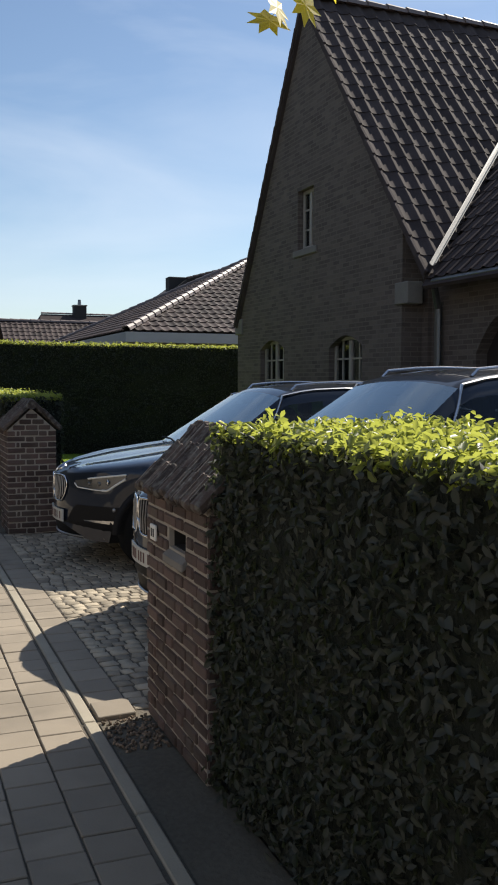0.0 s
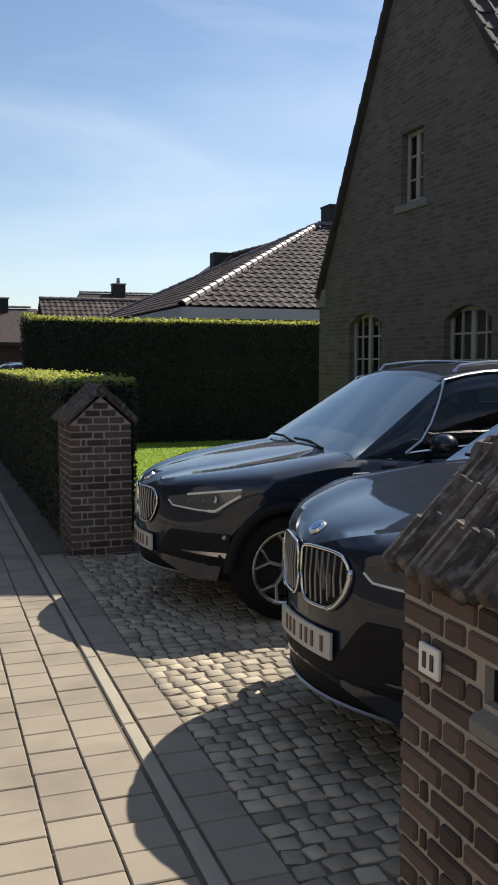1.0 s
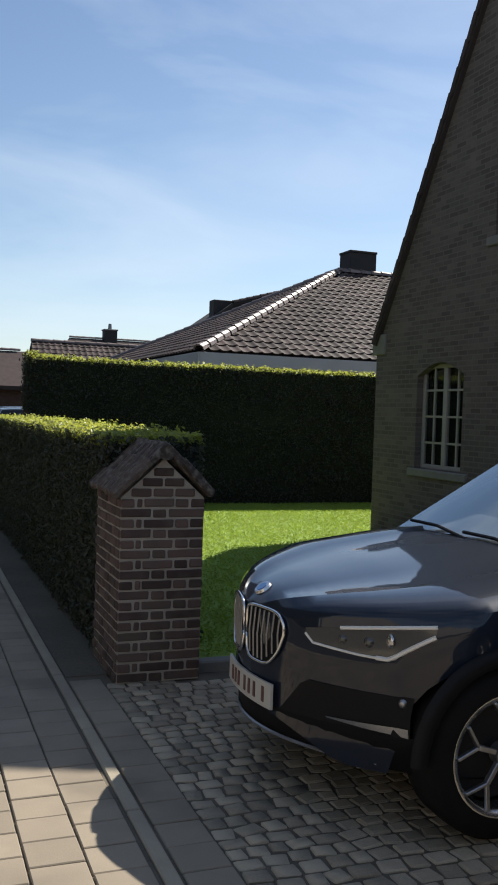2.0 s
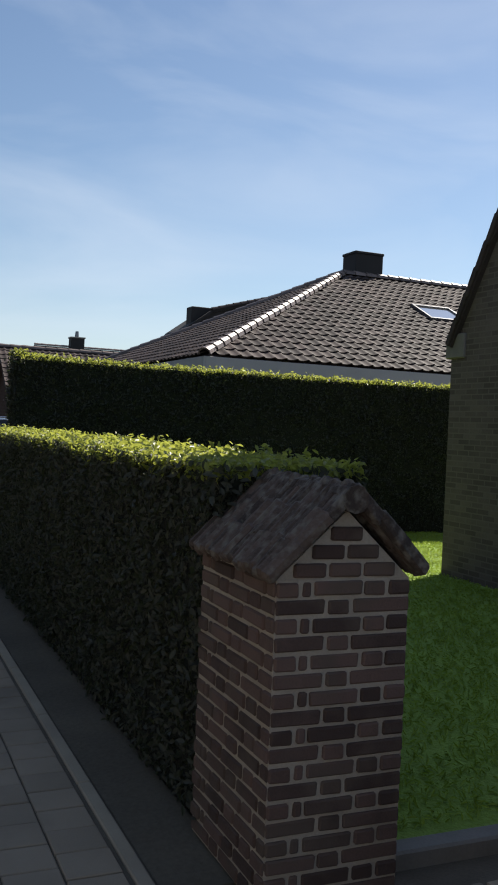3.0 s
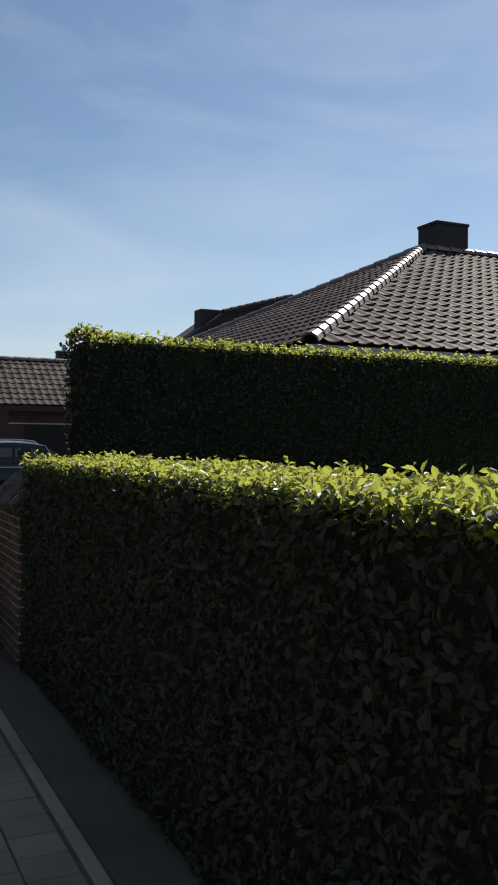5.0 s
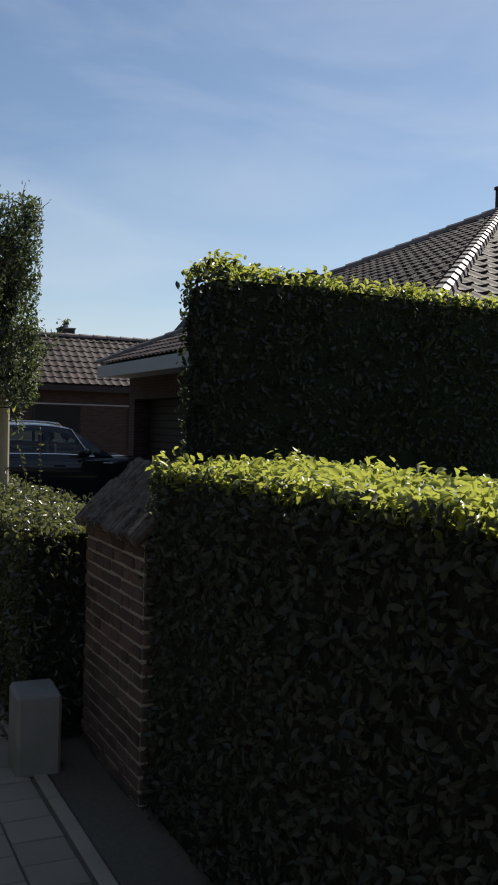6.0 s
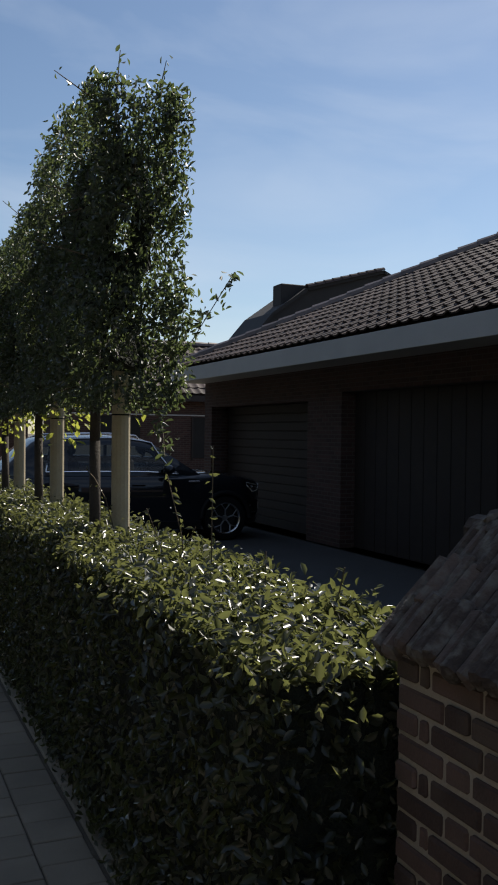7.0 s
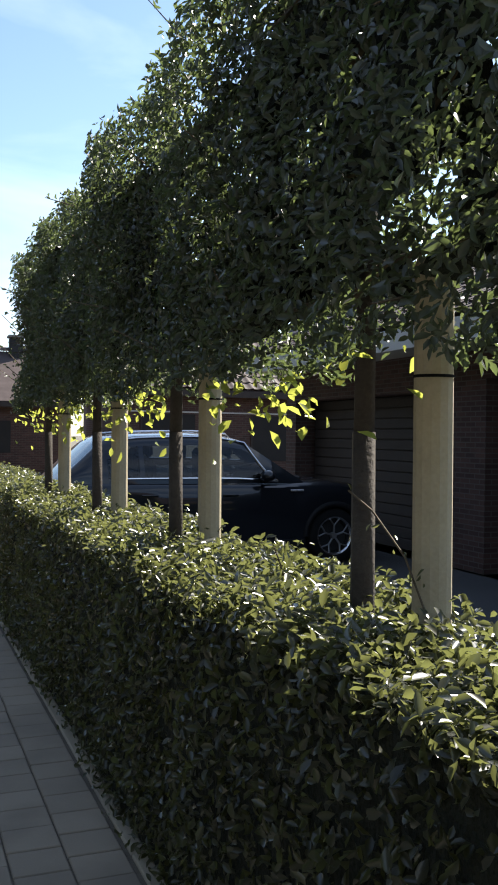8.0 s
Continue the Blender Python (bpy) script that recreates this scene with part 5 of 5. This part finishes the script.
    for i in range(len(S) - 1):
        s = (S[i] + S[i + 1]) / 2
        zr = curve_at(roof, s)
        for j in range(len(V) - 1):
            q = (V[j] + V[j + 1]) / 2
            kind = "cabin"
            if q > 0.52 and c0 + 0.03 < s < c0 + 0.80:
                kind = "windscreen"
            elif q > 0.56 and L - 0.66 < s < L - 0.2:
                kind = "tailgate_glass"
            elif 0.05 < q < 0.45 and zr - belt > 0.18:
                z = grid[i, j, 2]
                lead = c0 + 0.42 + 0.80 * q
                if lead < s < 2.42:
                    kind = "front_window"
                elif 2.50 < s < 3.30:
                    kind = "rear_window"
                elif 3.36 < s < L - 0.75 - 0.2 * q:
                    kind = "quarter_window"
            sets[kind].append((i, j))
    nV = len(V)
    for kind, quads in sets.items():
        v, f, index = [], [], {}

        def vert(i, j, m):
            m = m if j < nV - 1 else 0
            key = (i, j, m)
            if key not in index:
                index[key] = len(v)
                x, y, z = grid[i, j]
                v.append((x, -y if m else y, z))
            return index[key]
        for i, j in quads:
            for m in (0, 1):
                ring = [vert(a, b, m) for a, b in ((i, j), (i + 1, j), (i + 1, j + 1), (i, j + 1))]
                f.append(tuple(ring if m else ring[::-1]))
        if f and kind in ("front_window", "rear_window", "quarter_window"):
            for m in (0, 1):
                flat, order = [], {}
                for face in f[m::2]:
                    flat.append(tuple(order.setdefault(q, len(order)) for q in face))
                part(kind, mesh_from([v[q] for q in order], flat, kind, True), M_CARGLASS, car, "tinted glass")
        elif f:
            ob = part(kind, mesh_from(v, f, kind, True), paint if kind == "cabin" else M_SCREEN if kind == "windscreen" else M_CARGLASS, car, "" if kind == "cabin" else "tinted glass")
            ob.visible_shadow = kind == "cabin"
    # dark inside with seats and a dashboard
    part("interior", boxm(0.9, L - 0.4, -hw + 0.16, hw - 0.16, 0.4, belt - 0.12), M_DARK, car, "dark cabin")
    part("dashboard", boxm(c0 + 0.25, c0 + 0.75, -hw + 0.2, hw - 0.2, belt - 0.14, belt - 0.03, bevel=0.03), M_DARK, car)
    for y in (-0.36, 0.36):
        for s in (2.25, 3.1):
            bm = bmesh.new()
            box(bm, s, s + 0.16, y - 0.24, y + 0.24, 0.5, belt + 0.22, bevel=0.05)
            box(bm, s + 0.02, s + 0.12, y - 0.12, y + 0.12, belt + 0.24, belt + 0.42, bevel=0.04)
            part("seat", bm, M_DARK, car)
    # chrome along the side glass and roof rails
    for m in (-1, 1):
        low = [(S[i], m * (grid[i, 1, 1] + 0.006), grid[i, 1, 2]) for i in range(len(S)) if c0 + 0.42 < S[i] < L - 0.85]
        high = [(S[i], m * (grid[i, 5, 1] + 0.004), grid[i, 5, 2] - 0.01) for i in range(len(S)) if c0 + 0.86 < S[i] < L - 0.95]
        pillar = []
        for j in range(2, 6):
            at_s = c0 + 0.42 + 0.80 * V[j]
            pillar.append((at_s, m * (float(np.interp(at_s, S, grid[:, j, 1])) + 0.008), float(np.interp(at_s, S, grid[:, j, 2])) + 0.004))
        high = [h for h in high if h[0] > pillar[-1][0]]
        part("window_trim", path_tube(low[::3] + [low[-1]], 0.011, 6), M_CHROME, car, "thin chrome strip")
        part("window_trim", path_tube([low[0]] + pillar + high[2::3] + [high[-1], low[-1]], 0.013, 6), M_SATIN, car)
        rail = [(S[i], m * (grid[i, 6, 1] - 0.01), grid[i, 6, 2] + 0.045 - (0.03 if k_ in (0, 1) else 0)) for k_, i in enumerate(range(len(S))) if c0 + 0.98 < S[i] < L - 0.85]
        rail = [(rail[0][0] - 0.05, rail[0][1], rail[0][2] - 0.05)] + rail[::4] + [(rail[-1][0] + 0.05, rail[-1][1], rail[-1][2] - 0.05)]
        part("roof_rail", path_tube(rail, 0.013, 8), M_SATIN, car, "satin roof rail")
        bm = bmesh.new()
        bmesh.ops.create_uvsphere(bm, u_segments=16, v_segments=10, radius=1)
        for v_ in bm.verts:
            a = v_.co
            v_.co = Vector((c0 + 0.62 + a.x * 0.075 * (1 + 0.3 * (a.x > 0)), m * (hw + 0.09) + a.y * 0.115, belt + 0.075 + a.z * (0.078 if a.z > 0 else 0.06)))
        tube(bm, (c0 + 0.62, m * (hw - 0.05), belt + 0.01), (c0 + 0.62, m * (hw + 0.05), belt + 0.05), 0.028, 0.028, 8)
        part("door_mirror", bm, paint, car, "door mirror", True)
        for s in (2.15, 3.15):
            part("door_handle", boxm(s, s + 0.2, m * (hw + 0.004) - 0.014, m * (hw + 0.004) + 0.014, belt - 0.165, belt - 0.14, bevel=0.006), paint, car)
        part("sill_cladding", boxm(front_axle + R, front_axle + wheelbase - R, m * (hw - 0.03) - 0.025, m * (hw - 0.03) + 0.025, 0.2, 0.33, bevel=0.012), M_PLASTIC, car)
        for a in axles:
            wheel(car, (a, m * (hw - 0.125), wheel_r), m, wheel_r, rim)
            bm = bmesh.new()
            n = 18
            pts = [(math.cos(math.pi * i / n), math.sin(math.pi * i / n)) for i in range(n + 1)]
            prev = None
            for cx, cz in pts:
                ring = [bm.verts.new((a + cx * rr, m * (hw + dy), wheel_r + cz * rr)) for rr, dy in ((R - 0.03, -0.04), (R - 0.025, 0.012), (R + 0.03, 0.012), (R + 0.04, -0.012))]
                if prev:
                    for i in range(3):
                        bm.faces.new((prev[i], prev[i + 1], ring[i + 1], ring[i]))
                prev = ring
            part("wheel_arch", bm, M_PLASTIC, car, "black plastic arch trim", True)
            part("arch_liner", boxm(a - R * 0.98, a + R * 0.98, m * (hw - 0.33) - 0.03, m * (hw - 0.33) + 0.03, 0.22, wheel_r + R * 0.95), M_DARK, car)

    # kidney grilles with upright slats
    gz0, gz1 = hood - 0.405, hood - 0.165
    for m in (-1, 1):
        y0, y1 = 0.018 * m, (0.335 if W > 1.9 else 0.30) * m
        yz = [(y0, gz0 + 0.05), (y0, gz1 - 0.03), (y0 + 0.035 * m, gz1), (y1 - 0.05 * m, gz1), (y1 - 0.005 * m, gz1 - 0.04), (y1, gz1 - 0.09), (y1 - 0.03 * m, gz0 + 0.07), (y1 - 0.10 * m, gz0), (y0 + 0.04 * m, gz0)]
        for _ in range(2):
            yz = [(p[0] * (1 - w) + q[0] * w, p[1] * (1 - w) + q[1] * w) for p, q in zip(yz, yz[1:] + yz[:1]) for w in (0.2, 0.8)]
        out = [skin(y, z, 0.012) for y, z in yz]
        ins = bmesh.new()
        ins.faces.new([ins.verts.new(skin(y, z, 0.006)) for y, z in yz])
        gr = part("kidney_grille", ins, M_PLASTIC, car, "kidney-shaped grille with a chrome surround")
        part("surround", path_tube(out + out[:1], 0.0075, 8), M_CHROME, gr, "chrome surround", True)
        if W > 1.9:
            side_ = [p for p in out if abs(p[1]) > 0.2 and p[2] < gz1 - 0.05]
            side_.sort(key=lambda p: p[2])
            part("surround_blade", path_tube([(p[0] + 0.004, p[1] + 0.008 * m, p[2]) for p in side_], 0.015, 8), M_SATIN, gr, "broad bright outer edge", True)
        for i in range(1, 8):
            yy = y0 + (y1 - y0) * i / 8
            lo = gz0 + (0.025 if i == 1 else 0.012 if i < 5 else 0.012 + 0.022 * (i - 4))
            hi = gz1 - (0.012 if i < 7 else 0.03)
            part("slat", path_tube([skin(yy, lo, 0.010), skin(yy, (lo + hi) / 2, 0.014), skin(yy, hi, 0.008)], 0.0042, 6), M_ALLOY, gr)
        # headlamp: a swept dark lens laid on the corner of the nose
        a0, a1 = 0.40, hw * 0.90
        N = 25
        bm = bmesh.new()
        cols, lower, upper = [], [], []
        for i in range(N):
            t = i / (N - 1)
            yy = m * (a0 + (a1 - a0) * t)
            zu = hood - 0.200 + 0.075 * t
            zl = zu - curve_at([(0, 0.022), (0.08, 0.062), (0.5, 0.108), (0.72, 0.126), (1.0, 0.038)], t)
            lower.append(skin(yy, zl, 0.008))
            upper.append(skin(yy, zu, 0.008))
            cols.append([bm.verts.new(skin(yy, zl + (zu - zl) * q / 3, 0.007)) for q in range(4)])
        for a, b in zip(cols[:-1], cols[1:]):
            for q in range(3):
                bm.faces.new((a[q], a[q + 1], b[q + 1], b[q]))
        hl = part("headlamp", bm, M_LAMP, car, "dark swept headlamp under clear plastic", True)
        part("chrome_edge", path_tube(lower, 0.0055, 6), M_ENAMEL, hl, "white light guide")
        part("chrome_edge", path_tube(upper[8:], 0.008, 6), M_ENAMEL, hl, "white light guide")
        for t, r in ((0.36, 0.024), (0.56, 0.026)):
            i = int(t * (N - 1))
            p = (Vector(lower[i]) + Vector(upper[i])) / 2
            bm = bmesh.new()
            bmesh.ops.create_uvsphere(bm, u_segments=14, v_segments=8, radius=r, matrix=Matrix.Translation(p + Vector((r * 0.75, 0, 0))))
            part("projector", bm, M_LAMP, hl, "dark glossy lens", True)
        bm = bmesh.new()
        i = int(0.74 * (N - 1))
        mid = (Vector(lower[i]) + Vector(upper[i])) / 2 + Vector((0.004, 0, 0.012))
        bmesh.ops.create_uvsphere(bm, u_segments=12, v_segments=8, radius=1.0, matrix=Matrix.Translation(mid) @ Matrix.Diagonal((0.012, 0.030, 0.030, 1)))
        part("reflector", bm, M_SATIN, hl, "", True)
        part("chrome_edge", path_tube(lower[15:], 0.0095, 6), M_ENAMEL, hl, "white light guide")
        # lower strip and fog lamp
        fy = np.linspace(0.50, hw * 0.84, 7)
        bm = bmesh.new()
        band = [[bm.verts.new(skin(m * y, 0.425 - h, 0.012)), bm.verts.new(skin(m * y, 0.425 + h * 0.4, 0.016))] for y, h in zip(fy, np.linspace(0.005, 0.026, 7))]
        for a, b in zip(band[:-1], band[1:]):
            bm.faces.new((a[0], a[1], b[1], b[0]))
        part("bumper_trim", bm, M_SATIN, car, "satin strip in the lower bumper", True)
        bm = bmesh.new()
        bmesh.ops.create_uvsphere(bm, u_segments=12, v_segments=8, radius=0.022, matrix=Matrix.Translation(Vector(skin(m * hw * 0.80, 0.53, -0.010))))
        part("fog_lamp", bm, M_ALLOY, car, "", True)
    N = 45
    bm = bmesh.new()
    strip = []
    for i in range(N):
        yy = -hw * 0.84 + hw * 1.68 * i / (N - 1)
        hi = hood - 0.575 + 0.16 * min(1.0, max(0.0, (abs(yy) - 0.28) / 0.12))
        strip.append([bm.verts.new(skin(yy, z, 0.006)) for z in (0.395, 0.395 + (hi - 0.395) * 0.5, hi)])
    for a, b in zip(strip[:-1], strip[1:]):
        for q in range(2):
            bm.faces.new((a[q], a[q + 1], b[q + 1], b[q]))
    part("lower_intake", bm, M_PLASTIC, car, "black plastic air intake", True)
    sp = [(nose_x(abs(y)) + 0.02, y, 0.27) for y in np.linspace(-0.66, 0.66, 21)]
    apron = bmesh.new()
    rows_ = [[apron.verts.new((nose_x(abs(y)) + dx, y, z)) for dx, z in ((0.30, 0.22), (0.03, 0.255), (-0.004, 0.40))] for y in np.linspace(-hw * 0.9, hw * 0.9, 21)]
    for a, b in zip(rows_[:-1], rows_[1:]):
        for q in range(2):
            apron.faces.new((a[q], a[q + 1], b[q + 1], b[q]))
    part("lower_apron", apron, M_PLASTIC, car, "black plastic lower apron", True)
    part("skid_strip", path_tube(sp, 0.008, 6), M_ALLOY, car, "satin lower lip")
    pz = hood - (0.55 if W > 1.9 else 0.53)
    px = skin(0.0, pz)[0]
    bm = bmesh.new()
    cols = []
    for k_ in range(11):
        y = -0.26 + 0.052 * k_
        x = px + (skin(y, pz)[0] - px) * 0.65 - 0.012
        cols.append([bm.verts.new((x + dx, y, z)) for dx, z in ((0, pz - 0.055), (0, pz + 0.055), (0.012, pz + 0.055), (0.012, pz - 0.055))])
    for a, b in zip(cols[:-1], cols[1:]):
        for q in range(4):
            bm.faces.new((a[q], a[(q + 1) % 4], b[(q + 1) % 4], b[q]))
    bm.faces.new(cols[0])
    bm.faces.new(cols[-1][::-1])
    pl = part("number_plate", bm, M_PLATE, car, "white number plate")
    for i, y in enumerate((-0.20, -0.125, -0.075, -0.025, 0.05, 0.10, 0.15)):
        x = px + (skin(y, pz)[0] - px) * 0.65 - 0.012
        part("bar", boxm(x - 0.003, x + 0.002, y - 0.011, y + 0.011, pz - 0.033, pz + 0.033), M_PLATEINK, pl)
    by = skin(0.0, hood - 0.112, 0.0)
    tilt = Matrix.Translation((by[0] - 0.004, 0, by[2] + 0.004)) @ pose(0, 0, 0, 0, -32, 0)
    bm = bmesh.new()
    bmesh.ops.create_cone(bm, cap_ends=True, segments=24, radius1=0.043, radius2=0.038, depth=0.012, matrix=tilt)
    bd = part("badge", bm, M_SATIN, car, "round silver badge")
    bm = bmesh.new()
    bmesh.ops.create_cone(bm, cap_ends=True, segments=20, radius1=0.026, radius2=0.026, depth=0.016, matrix=tilt)
    part("enamel", bm, M_BADGE, bd)
    for y in (-0.1, 0.42):
        part("wiper", path_tube([(c0 + 0.02, y - 0.32, belt + 0.02), (c0 + 0.06, y, belt + 0.045), (c0 + 0.05, y + 0.26, belt + 0.045)], 0.010, 6), M_PLASTIC, car)
    for m in (-1, 1):
        part("tail_lamp", boxm(L - 0.2, L - 0.03, m * hw * 0.84 - 0.08, m * hw * 0.84 + 0.06, belt - 0.25, belt - 0.12, bevel=0.03), M_PLATEINK, car)
        part("fender_vent", boxm(front_axle + 0.44, front_axle + 0.62, m * (hw + 0.003) - 0.008, m * (hw + 0.003) + 0.008, belt - 0.12, belt - 0.095, bevel=0.004), M_SATIN, car)
    car.matrix_basis = pose(*place, 0, 0, heading)
    return car


suv("dark blue compact sports utility car parked nose to the street", (0.26, 4.20, 0.0), 0, 4.44, 1.82, 1.635, 1.03, 0.97, M_PAINT, 0.345, 0.235, 0.75, 2.67)
suv("large dark blue sports utility car parked beside the pier", (0.36, 1.52, 0.0), 0, 4.88, 1.96, 1.755, 1.11, 1.06, M_PAINT, 0.37, 0.26, 0.88, 2.93)
suv("black sports utility car on the neighbour's drive", (4.87, 27.85, 0.0), 180, 4.5, 1.86, 1.62, 1.03, 1.02, M_PAINT_BLACK, 0.35, 0.235, 0.85, 2.7)
